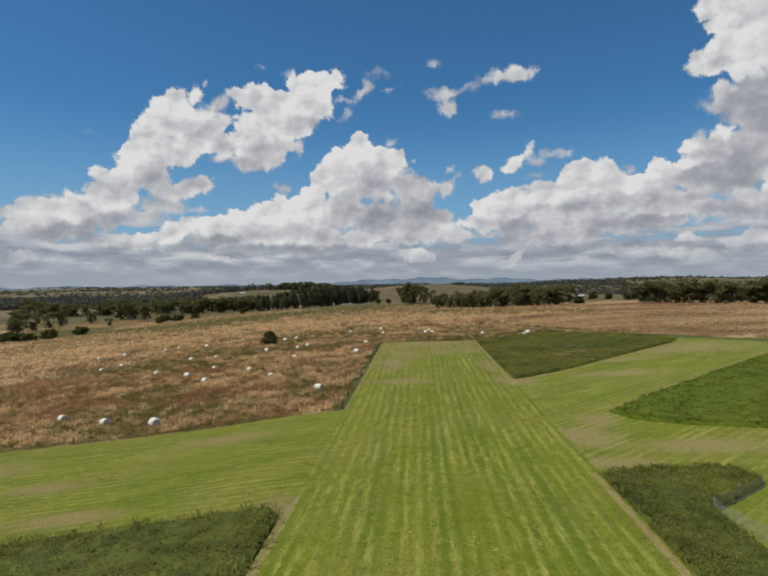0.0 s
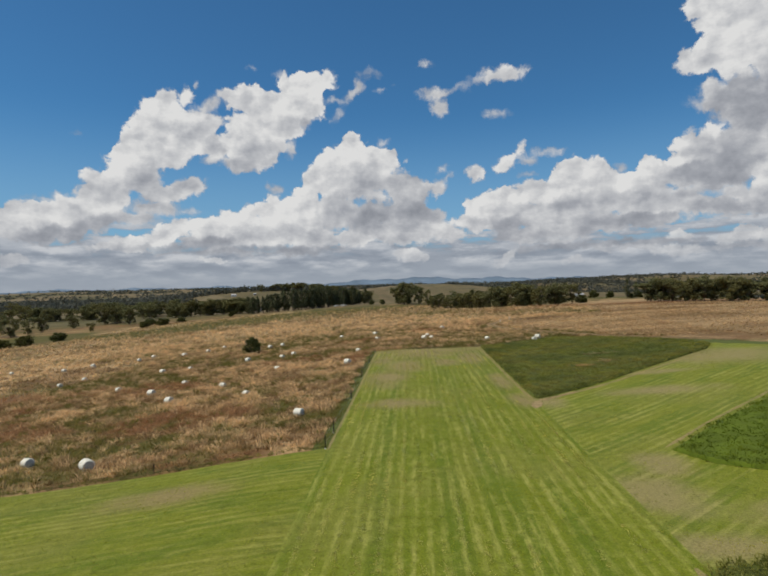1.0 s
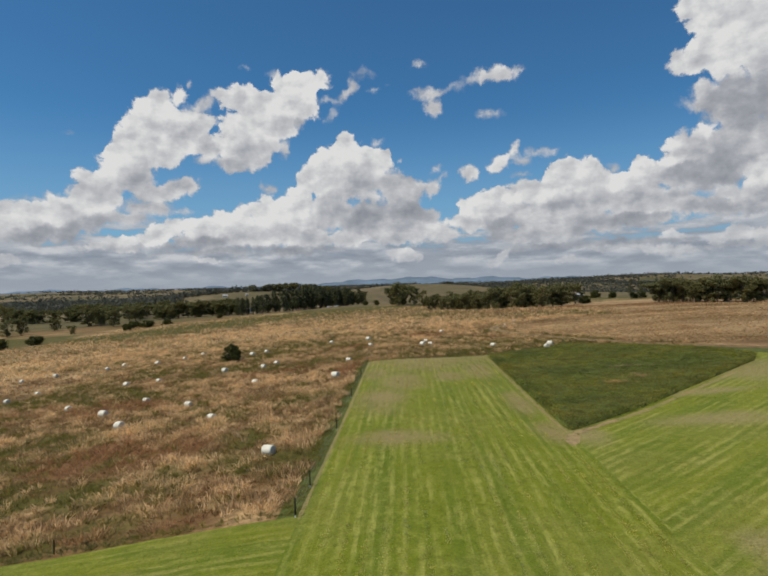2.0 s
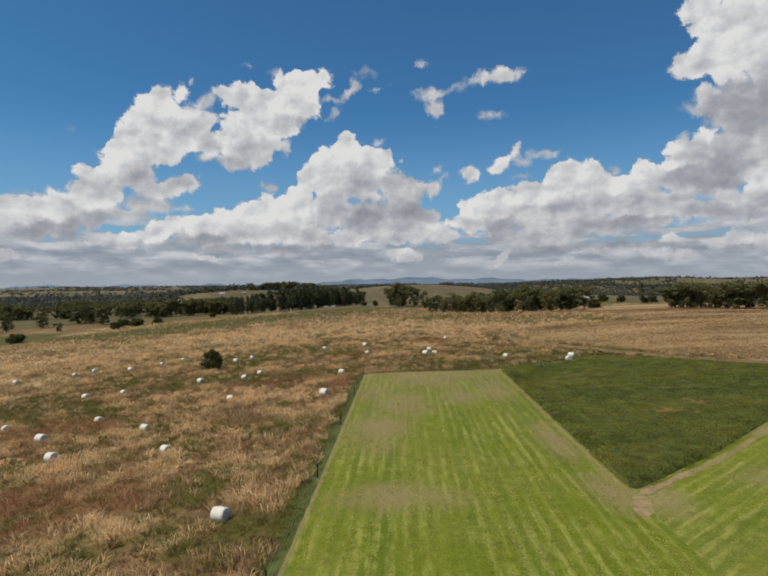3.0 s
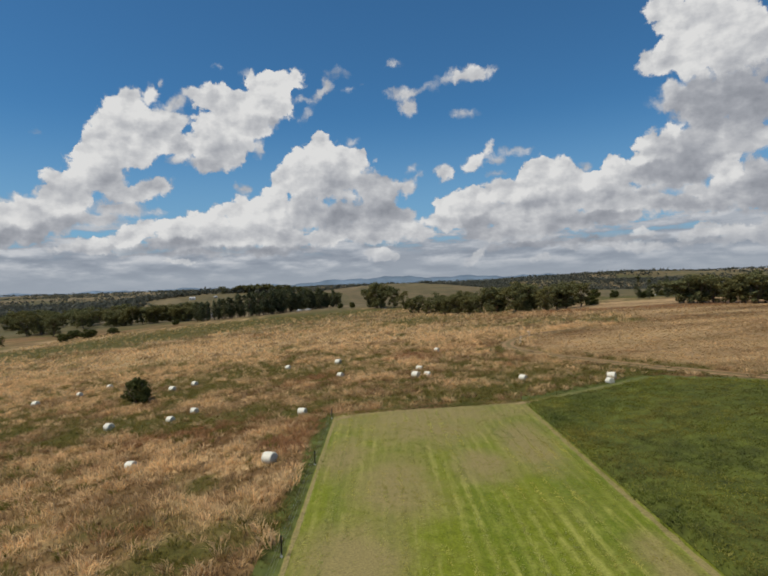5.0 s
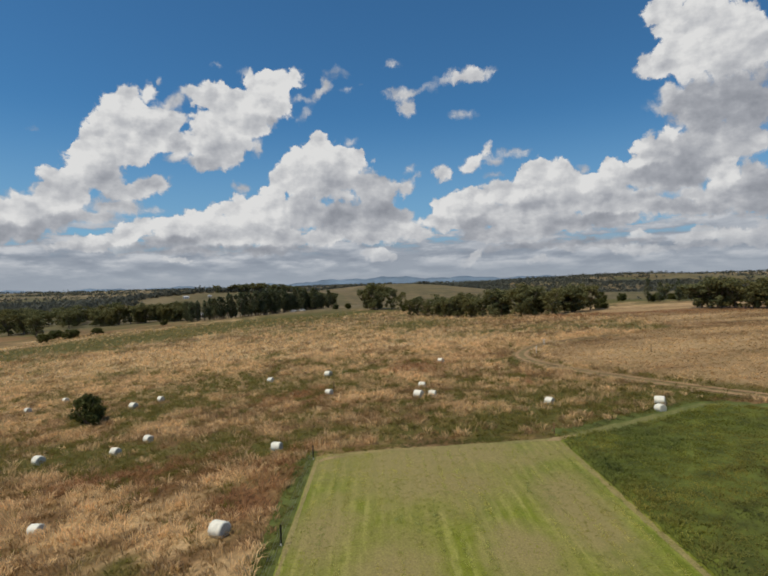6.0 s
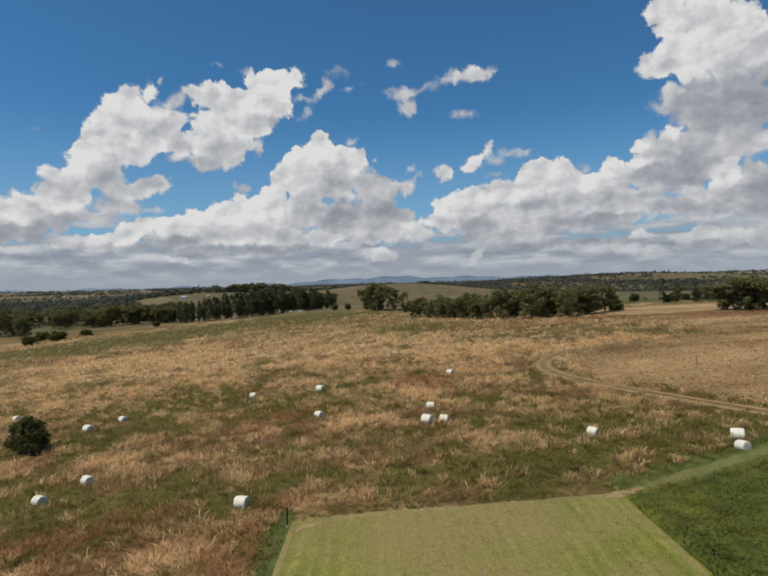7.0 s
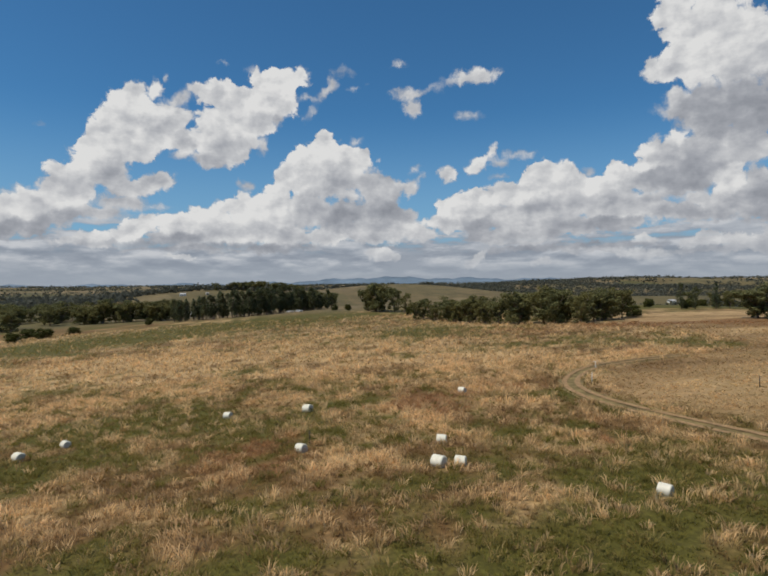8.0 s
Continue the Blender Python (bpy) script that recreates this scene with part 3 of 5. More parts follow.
CLIPPED = grass_material("dry_clippings", [(0, (0.3, 0.31, 0.075)), (0.6, (0.37, 0.37, 0.11)), (1, (0.44, 0.43, 0.15))], 0.2, 0.3, (0.36, 0.33, 0.11))
WORN_STRIP = [(-0.5, 100, 5, 10), (2, 81, 6, 4), (15, 122, 4, 12), (7, 134, 18, 11), (-2, 120, 3, 9), (2, 112, 5, 10), (17, 96, 2, 9), (17.5, 82, 2.5, 5), (6, 127, 9, 9), (10, 116, 4, 6)]
WORN_WEST = [(-42, 50, 8, 4.5), (-17, 55, 7, 3), (-22, 36, 6, 2), (-6, 34, 2, 3), (-30, 44, 5, 2)]
WORN_EAST = [(21, 51, 4, 5), (24, 57, 3, 4), (21, 43, 5, 2.5), (30, 47, 7, 3), (20.5, 81, 2.5, 4), (40, 96, 10, 2), (45, 50, 9, 3), (34, 146, 18, 8), (55, 106, 16, 9), (36, 84, 9, 3), (34, 62, 3, 3)]
TURF = turf_material("turf_along", 0, (0.15, 0.176, 0.007), (0.3, 0.3, 0.06), (0.255, 0.2, 0.078), WORN_STRIP)
TURF_W = turf_material("turf_west", 83, (0.148, 0.17, 0.007), (0.285, 0.275, 0.055), (0.24, 0.185, 0.07), WORN_WEST, 0.8)
TURF_E = turf_material("turf_east", 50, (0.16, 0.182, 0.011), (0.32, 0.31, 0.068), (0.26, 0.215, 0.082), WORN_EAST, 0.9)
OLIVE = turf_material("olive_path", 24, (0.15, 0.145, 0.04), (0.22, 0.2, 0.07), (0.22, 0.18, 0.08), [], 0.4)
SOIL = plain_material("bare_soil", (0.28, 0.205, 0.095), 0.95, 0.3, 1.6)
TIMBER = plain_material("weathered_timber", (0.2, 0.1, 0.06), 0.9, 0.3, 6.0)
WORN = turf_material("worn_edge", 0, (0.27, 0.215, 0.08), (0.36, 0.275, 0.12), (0.34, 0.235, 0.105), [], 0.3)
VERGE_BED = plain_material("verge_bed", (0.085, 0.1, 0.022), 0.95, 0.4, 1.0)
CROP_BED = plain_material("crop_bed", (0.072, 0.084, 0.012), 0.95, 0.5, 0.6)
LUSH_BED = plain_material("lush_bed", (0.085, 0.118, 0.007), 0.95, 0.25, 0.6)
DIRT = plain_material("dirt", (0.28, 0.18, 0.09), 0.95, 0.3, 1.2)
GROUND = ground_material()
FILM = plain_material("bale_film", (0.7, 0.665, 0.55), 0.6, 0.1, 5.0)
# same film as the body, with the shade of the ends in its colour
SHADED_END = plain_material("bale_film_end_shaded", (0.5, 0.475, 0.4), 0.6, 0.18, 9.0)
BARK = plain_material("bark", (0.16, 0.12, 0.09), 0.9, 0.4, 2.5)
GUM = leaf_material("gum_leaves", (0.07, 0.076, 0.036), (0.175, 0.175, 0.074))
# leaf colour lifted and blued: distance haze painted into the far trees
HAZED_WOODS = leaf_material("hazed_far_leaves", (0.08, 0.09, 0.08), (0.1, 0.11, 0.094))
PINE = leaf_material("poplar_leaves", (0.055, 0.067, 0.04), (0.115, 0.132, 0.07))
BUSHY = leaf_material("shrub_leaves", (0.038, 0.045, 0.014), (0.095, 0.105, 0.034))
STEEL = plain_material("galvanised_steel", (0.3, 0.3, 0.29), 0.5, 0.2, 12.0, 0.7)
PAINTED = plain_material("dark_painted_steel", (0.04, 0.035, 0.03), 0.6, 0.3, 12.0)
WHITE = plain_material("white_paint", (0.75, 0.75, 0.72), 0.6, 0.08, 3.0)
NET = plain_material("grey_net", (0.33, 0.32, 0.31), 0.8, 0.1, 5.0)
TIN = plain_material("roof_iron", (0.45, 0.45, 0.45), 0.5, 0.15, 0.6)
BRICKY = plain_material("cream_wall", (0.55, 0.5, 0.42), 0.85, 0.12, 0.8)
GLASSY = plain_material("dark_glass", (0.03, 0.035, 0.04), 0.1, 0.1, 1.0)
# the blue of distance haze is put into this base colour
HAZED_RANGE = plain_material("far_range", (0.13, 0.18, 0.235), 1.0, 0.25, 0.004)


# ---- the lie of the land ----
def gauss(x, y, cx, cy, sx, sy):
    return np.exp(-(((x - cx) / sx) ** 2 + ((y - cy) / sy) ** 2))


def step(v, lo, hi):
    s = np.clip((v - lo) / (hi - lo), 0, 1)
    return s * s * (3 - 2 * s)


def land(x, y):
    """Height of the ground: a broad hill that falls to one side, and rolling country behind it."""
    x, y = np.asarray(x, float), np.asarray(y, float)
    a, b = np.clip(x, -504, 504) / 120, (np.clip(y, -72, 744) - 120) / 120
    near = 1.2 * (-0.491 + 6.613 * a + 0.678 * b - 1.753 * a * a - 0.194 * a * b - 0.093 * b * b - 0.462 * a ** 3
                  + 0.068 * a * a * b - 0.218 * a * b * b - 0.055 * b ** 3)
    plots = 1 / (1 + np.exp(np.clip((y - 162) / 14.4, -40, 40)))
    near += 1.18 * np.exp(-((x + 3.6) / 16.8) ** 2) * plots - 0.338 * np.exp(-((x - 28.8) / 16.8) ** 2) * plots
    near -= 3.24 * gauss(x, y, 48, 372, 72, 72)
    far = (-24 + 5 * np.sin(x / 370 + 1.0) * np.cos(y / 320) + 3 * np.sin(x / 170 + y / 230)
           + 34 * gauss(x, y, 25, 1500, 290, 400) + 26 * gauss(x, y, -300, 1150, 210, 260)
           + 28 * gauss(x, y, 1050, 2700, 620, 520) + 20 * gauss(x, y, 520, 1900, 240, 300) + 36 * gauss(x, y, 2300, 3000, 900, 700)
           + 24 * step(y, 1500, 4000)
           + 9 * np.sin(y / 105 + 1.7 * np.sin(x / 240) + x / 400) * step(y, 900, 1300) * step(x, 120, 420) * (1 - step(y, 2500, 3200)))
    w = step(np.hypot(x, y - 144), 480, 770)
    return near * (1 - w) + far * w


def lattice(n, seed):
    return np.random.RandomState(seed).rand(n, n)


def value_noise(x, y, size, seed):
    """Smooth noise from 0 to 1 with cells of that size in metres."""
    g = lattice(64, seed)
    u, v = np.asarray(x) / size, np.asarray(y) / size
    i, j = np.floor(u).astype(int), np.floor(v).astype(int)
    fu, fv = u - i, v - j
    fu, fv = fu * fu * (3 - 2 * fu), fv * fv * (3 - 2 * fv)
    i0, j0, i1, j1 = i % 64, j % 64, (i + 1) % 64, (j + 1) % 64
    return (g[i0, j0] * (1 - fu) + g[i1, j0] * fu) * (1 - fv) + (g[i0, j1] * (1 - fu) + g[i1, j1] * fu) * fv


def fractal(x, y, size, seed, octaves=3):
    total, amp, norm = 0, 1.0, 0.0
    for k in range(octaves):
        total = total + amp * value_noise(x, y, size / 2 ** k, seed + k)
        norm += amp
        amp *= 0.55
    return total / norm


def mesh_from(name, verts, faces, mat, smooth=True):
    """A mesh from arrays: verts (n, 3), faces (m, 3) or (m, 4)."""
    me = bpy.data.meshes.new(name)
    verts, faces = np.asarray(verts, np.float32), np.asarray(faces, np.int32)
    k = faces.shape[1]
    me.vertices.add(len(verts))
    me.vertices.foreach_set("co", verts.ravel())
    me.loops.add(faces.size)
    me.loops.foreach_set("vertex_index", faces.ravel())
    me.polygons.add(len(faces))
    me.polygons.foreach_set("loop_start", np.arange(0, faces.size, k, dtype=np.int32))
    if smooth:
        me.polygons.foreach_set("use_smooth", np.ones(len(faces), bool))
    me.update(calc_edges=True)
    me.materials.append(mat)
    return me


def grid_faces(nu, nv):
    i, j = np.meshgrid(np.arange(nu - 1), np.arange(nv - 1), indexing="ij")
    a = (i * nv + j).ravel()
    return np.stack([a, a + nv, a + nv + 1, a + 1], 1)


def spread(lo, hi, fine_lo, fine_hi, fine, grow):
    """Grid lines: even between fine_lo and fine_hi, ever wider apart outside."""
    line = list(np.arange(fine_lo, fine_hi + fine / 2, fine))
    s, v = fine, line[-1]
    while v < hi:
        s *= grow
        v += s
        line.append(min(v, hi))
    s, v = fine, line[0]
    while v > lo:
        s *= grow
        v -= s
        line.insert(0, max(v, lo))
    return np.array(line)


def part(name, bm, mat, parent, label=""):
    """A bmesh as one mesh object under a thing or a part."""
    me = bpy.data.meshes.new(name)
    bm.to_mesh(me)
    bm.free()
    me.materials.append(mat)
    ob = new(name, me)
    ob.parent = parent
    return tagged(ob, label)


def ground_sheet():
    xs = spread(-4400, 4400, -108, 108, 1.5, 1.06)
    ys = spread(-400, 4680, -40, 252, 1.5, 1.035)
    gx, gy = np.meshgrid(xs, ys, indexing="ij")
    z = land(gx, gy)
    z = z - 0.02 + 0.10 * (fractal(gx, gy, 3.5, 3) - 0.5) * step(gy, 139, 151)
    me = mesh_from("ground", np.stack([gx, gy, z], -1).reshape(-1, 3), grid_faces(len(xs), len(ys)), GROUND)
    for share, v in zip(("green", "russet", "pale"), sward_shares(gx, gy)):
        me.attributes.new(share, "FLOAT", "POINT").data.foreach_set("value", v.astype(np.float32).ravel())
    tagged(new("ground", me),
           "rolling pasture ground of dry straw and green paddocks", "ground", kind="structure")


# backdrop ridge; its material carries the haze as a blue colour
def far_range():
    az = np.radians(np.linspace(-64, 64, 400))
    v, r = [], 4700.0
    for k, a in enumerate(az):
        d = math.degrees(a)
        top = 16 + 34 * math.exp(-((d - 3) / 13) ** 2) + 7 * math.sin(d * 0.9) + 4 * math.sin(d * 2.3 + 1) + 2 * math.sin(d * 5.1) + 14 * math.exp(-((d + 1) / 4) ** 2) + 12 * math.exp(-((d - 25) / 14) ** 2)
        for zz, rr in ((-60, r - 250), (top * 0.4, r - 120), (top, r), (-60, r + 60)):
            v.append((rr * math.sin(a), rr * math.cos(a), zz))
    tagged(new("backdrop", mesh_from("backdrop", v, grid_faces(len(az), 4), HAZED_RANGE)), "distant wooded range on the horizon, haze blue in its colour", "hills", kind="structure")


def lofted(name, xs, low, high, rows, mat, lift, label, category="grass", ragged=0.0):
    """A sheet on the ground between two edges, each a list of (x, y)."""
    lx, ly = zip(*low)
    hx, hy = zip(*high)
    gx = np.repeat(xs[:, None], rows, 1)
    y0, y1 = np.interp(xs, lx, ly), np.interp(xs, hx, hy)
    y1 = y1 + ragged * (fractal(xs, xs * 0, 1.3, 40) - 0.5)
    s = np.linspace(0, 1, rows)[None, :]
    gy = y0[:, None] * (1 - s) + y1[:, None] * s
    z = land(gx, gy) + lift
    return tagged(new(name, mesh_from(name, np.stack([gx, gy, z], -1).reshape(-1, 3), grid_faces(len(xs), rows), mat)), label, category, kind="structure")


# ---- grass and crops ----
def blades(name, mat, px, py, pz, height, width, lean, per, seed, bend_seed=11, spread_r=0.12, droop=0.5, group_lean=0.0, shares=None):
    """Tufts of bent kite-shaped blades at many places, joined into one object."""
    r = np.random.RandomState(seed)
    n = len(px)
    rep = lambda v: np.repeat(np.broadcast_to(np.asarray(v, float), (n,)), per)
    x, y, z, h, w, l = (rep(v) for v in (px, py, pz, height, width, lean))
    k = n * per
    ang = r.rand(k) * 2 * np.pi
    x = x + np.cos(ang) * spread_r * r.rand(k)
    y = y + np.sin(ang) * spread_r * r.rand(k)
    h = h * (0.6 + 0.7 * r.rand(k))
    away = ang + r.randn(k) * 0.5
    dx, dy = np.cos(away) * l, np.sin(away) * l
    if group_lean:
        flow = fractal(x, y, 4.0, bend_seed, 2) * 4 * np.pi
        dx, dy = dx + np.cos(flow) * group_lean, dy + np.sin(flow) * group_lean
    face = r.rand(k) * 2 * np.pi
    wx, wy = np.cos(face) * w * 0.5, np.sin(face) * w * 0.5
    v = np.empty((k, 4, 3), np.float32)
    v[:, 0] = np.stack([x, y, z - 0.03], 1)
    mx, my, mz = x + dx * h * 0.35, y + dy * h * 0.35, z + h * 0.6
    v[:, 1] = np.stack([mx + wx, my + wy, mz], 1)
    v[:, 2] = np.stack([mx - wx, my - wy, mz], 1)
    v[:, 3] = np.stack([x + dx * h, y + dy * h, z + h * (1 - droop * 0.35 * np.minimum(1.0, np.hypot(dx, dy)))], 1)
    i = np.arange(k) * 4
    f = np.concatenate([np.stack([i, i + 2, i + 1], 1), np.stack([i + 1, i + 2, i + 3], 1)])
    me = mesh_from(name, v.reshape(-1, 3), f, mat, smooth=False)
    for share, q in (shares or {}).items():
        me.attributes.new(share, "FLOAT", "POINT").data.foreach_set("value", np.repeat(q, per * 4).astype(np.float32))
    return new(name, me)


def scatter(x0, x1, y0, y1, per_m2, seed):
    r = np.random.RandomState(seed)
    n = int((x1 - x0) * (y1 - y0) * per_m2)
    return x0 + r.rand(n) * (x1 - x0), y0 + r.rand(n) * (y1 - y0)


TRACK = [(90, 104.4), (67.2, 123.6), (53.4, 137.4), (46.2, 147.36), (40.2, 157.8), (35.76, 166.8), (31.44, 176.4), (29.16, 184.2), (29.16, 192), (32.16, 199.2), (37.92, 205.8), (46.8, 210), (57.6, 213.6), (72, 223.2)]


def track_line():
    """The dirt track's middle, evenly drawn through its bends."""
    p = np.array(TRACK, float)
    out = []
    for i in range(1, len(p) - 2):
        a, b, c, d = p[i - 1:i + 3]
        for s in np.linspace(0, 1, 12, endpoint=False):
            out.append(0.5 * (2 * b + (c - a) * s + (2 * a - 5 * b + 4 * c - d) * s * s + (3 * b - a - 3 * c + d) * s ** 3))
    return np.array(out)


MIDDLE = track_line()


BALES_NEAR = [(-47.76, 74.16), (-38.64, 69.48), (-30, 66.24), (-10.56, 79.08), (-54.12, 117.36), (-43.8, 109.56), (-41.16, 118.32), (-31.08, 111), (-36.36, 100.2), (-23.28, 99.36), (-24.6, 126), (-9.24, 120.96), (-8.88, 139.92), (-28.44, 146.88), (-36.84, 146.4), (-26.52, 151.2), (-48.96, 140.4), (-54.96, 138.72), (-75.48, 132), (-73.68, 138.48)]
BALES_FAR = [(-38.4, 174.12), (-35.64, 178.44), (-18.6, 186.6), (-7.92, 186.36), (-6.12, 167.76), (7.92, 168), (6.9, 160.8), (8.82, 160.92), (22.62, 152.76), (34.32, 148.44), (32.88, 145.56), (13.44, 192), (-64.44, 174.36), (-59.4, 180.48), (-56.64, 187.2), (-75, 177), (-77.64, 173.16), (-94.8, 163.68), (-88.8, 168), (-115.2, 170.4)]


def off_bales(x, y):
    """True where no bale lies."""
    free = np.ones(len(x), bool)
    for bx, by in BALES_NEAR + BALES_FAR:
        free &= np.hypot(x - bx, y - by) > 0.75
    return free


def off_track(x, y):
    d = np.full(len(x), 1e9)
    for q in MIDDLE[::3]:
        d = np.minimum(d, np.hypot(x - q[0], y - q[1]))
    return d


def in_meadow(x, y):
    """Inside the long dry grass: beyond the turf and its verge."""
    west = (x < -6.3 + 1.3 * fractal(y, x * 0, 2.2, 47, 2)) & (y > 64.8 + 0.117 * (x + 4.5))
    top = np.interp(x, [-7.7, -4.4, 19] + [p[0] for p in EAST_EDGE[1:]], [138.4, 137.7, 140.3] + [p[1] + 1.0 for p in EAST_EDGE[1:]])
    return west & (y < 138.5) | (y > top) & (y >= 24) & ((x > -7.7) | (y >= 139))


GREEN_SPOTS = [(-137, 339, 38, 24), (-113, 356, 39, 26), (-86, 386, 42, 30), (-53, 425, 46, 32), (-33, 188.6, 10, 8.6), (-19, 180, 6, 5), (-2, 193, 6, 8), (-61, 219, 7, 7),
               (9.5, 285, 19, 26), (30, 242, 10, 6.6), (23, 187, 5, 5), (27, 179, 4.5, 3), (15, 168.5, 7, 6), (19, 157, 8, 6), (14, 145, 26, 8), (30, 152, 12, 6), (-34, 150, 9, 4), (-31, 170, 8, 8), (-71, 131, 20, 8),
               (-36, 145, 12, 6), (-45, 126, 9, 6), (-12, 104, 3, 4), (-22, 75, 12, 4), (-262, 352, 52, 30), (200, 425, 110, 45)]
RUSSET_SPOTS = [(-30, 84, 8, 4), (115, 277, 52, 12), (5, 188.5, 6.5, 7), (81, 279, 16, 10), (-12, 169, 4, 4), (-82, 113, 17, 16), (-51, 82, 9, 6), (-43, 115, 9, 7), (-9, 127, 3, 6), (-23, 138, 7, 3), (-225, 465, 70, 36)]
PALE_SPOTS = [(-56, 253, 56, 24), (21, 222, 13, 14), (41, 196, 9, 10), (-10, 290, 25, 18), (-2, 163, 4, 3), (-125, 181, 44, 40), (-20, 125, 6, 4), (-10.5, 114, 4, 9), (-12, 97, 4, 5),
              (-76, 213, 90, 20), (-6, 151, 6, 4), (70, 190, 28, 20), (52, 205, 14, 8), (125, 318, 40, 20), (-165, 378, 32, 15), (-120, 412, 32, 15), (-82, 446, 30, 14)]


def sward_shares(x, y):
    """How green, russet and pale the sward is at each place, from 0 to 1."""
    u, v = x * 0.8 + y * 0.1, y
    g = 1.7 * (fractal(u, v, 13.0, 21, 3) - 0.5) + 2.3 * (fractal(x, y, 2.9, 31, 3) - 0.5)
    r = 1.6 * (fractal(u, v, 9.0, 61, 3) - 0.5) + 1.2 * (fractal(x, y, 2.4, 64, 2) - 0.5)
    p = 1.7 * (fractal(u, v, 8.0, 67, 3) - 0.5) + 2.7 * (fractal(x, y, 2.8, 69, 3) - 0.5)
    gs, rs, ps = 0, 0, 0
    for spots, n in ((GREEN_SPOTS, 0), (RUSSET_SPOTS, 1), (PALE_SPOTS, 2)):
        total = 0
        for cx, cy, sx, sy in spots:
            total = np.maximum(total, gauss(x, y, cx, cy, sx * 1.15, sy * 1.15))
        gs, rs, ps = (total if n == 0 else gs), (total if n == 1 else rs), (total if n == 2 else ps)
    far = step(y, 430, 520)
    calm = smooth_side(x, y)
    g = step(g + (0.85 + 0.75 * step(y, 250, 330)) * gs - 0.45 * ps - 0.2 * rs + 0.3 * far, -0.3, 0.6)
    r = step(r + 1.2 * rs - 0.35 * ps - 0.4 * gs, 0.0, 0.9) * 0.85
    p = p + 0.18 * step(y, 165, 230) - 0.3 * step(y, 132, 140) * (1 - step(y, 150, 174)) - 0.08 * (1 - step(y, 90, 130))
    p = step(p + 0.4 * ps - 0.25 * rs, -0.38, 0.6)
    p = p * (1 - calm) + calm * np.clip(0.47 + 1.25 * (fractal(x * 0.3, y, 7.0, 68, 3) - 0.5), 0, 1)
    g = g * (1 - 0.85 * calm) + 0.3 * calm * gs
    return g, r, p


def smooth_side(x, y):
    """The even, thinner grass on the inner side of the track, from 0 to 1."""
    bend = np.interp(y, [24, 104, 124, 147, 167, 184, 192, 199, 206, 214, 223, 300], [165, 90, 67, 46, 36, 29, 29, 32, 38, 57, 72, 80])
    return step(x - bend, 2.0, 7.0) * (1 - step(y, 300, 340))


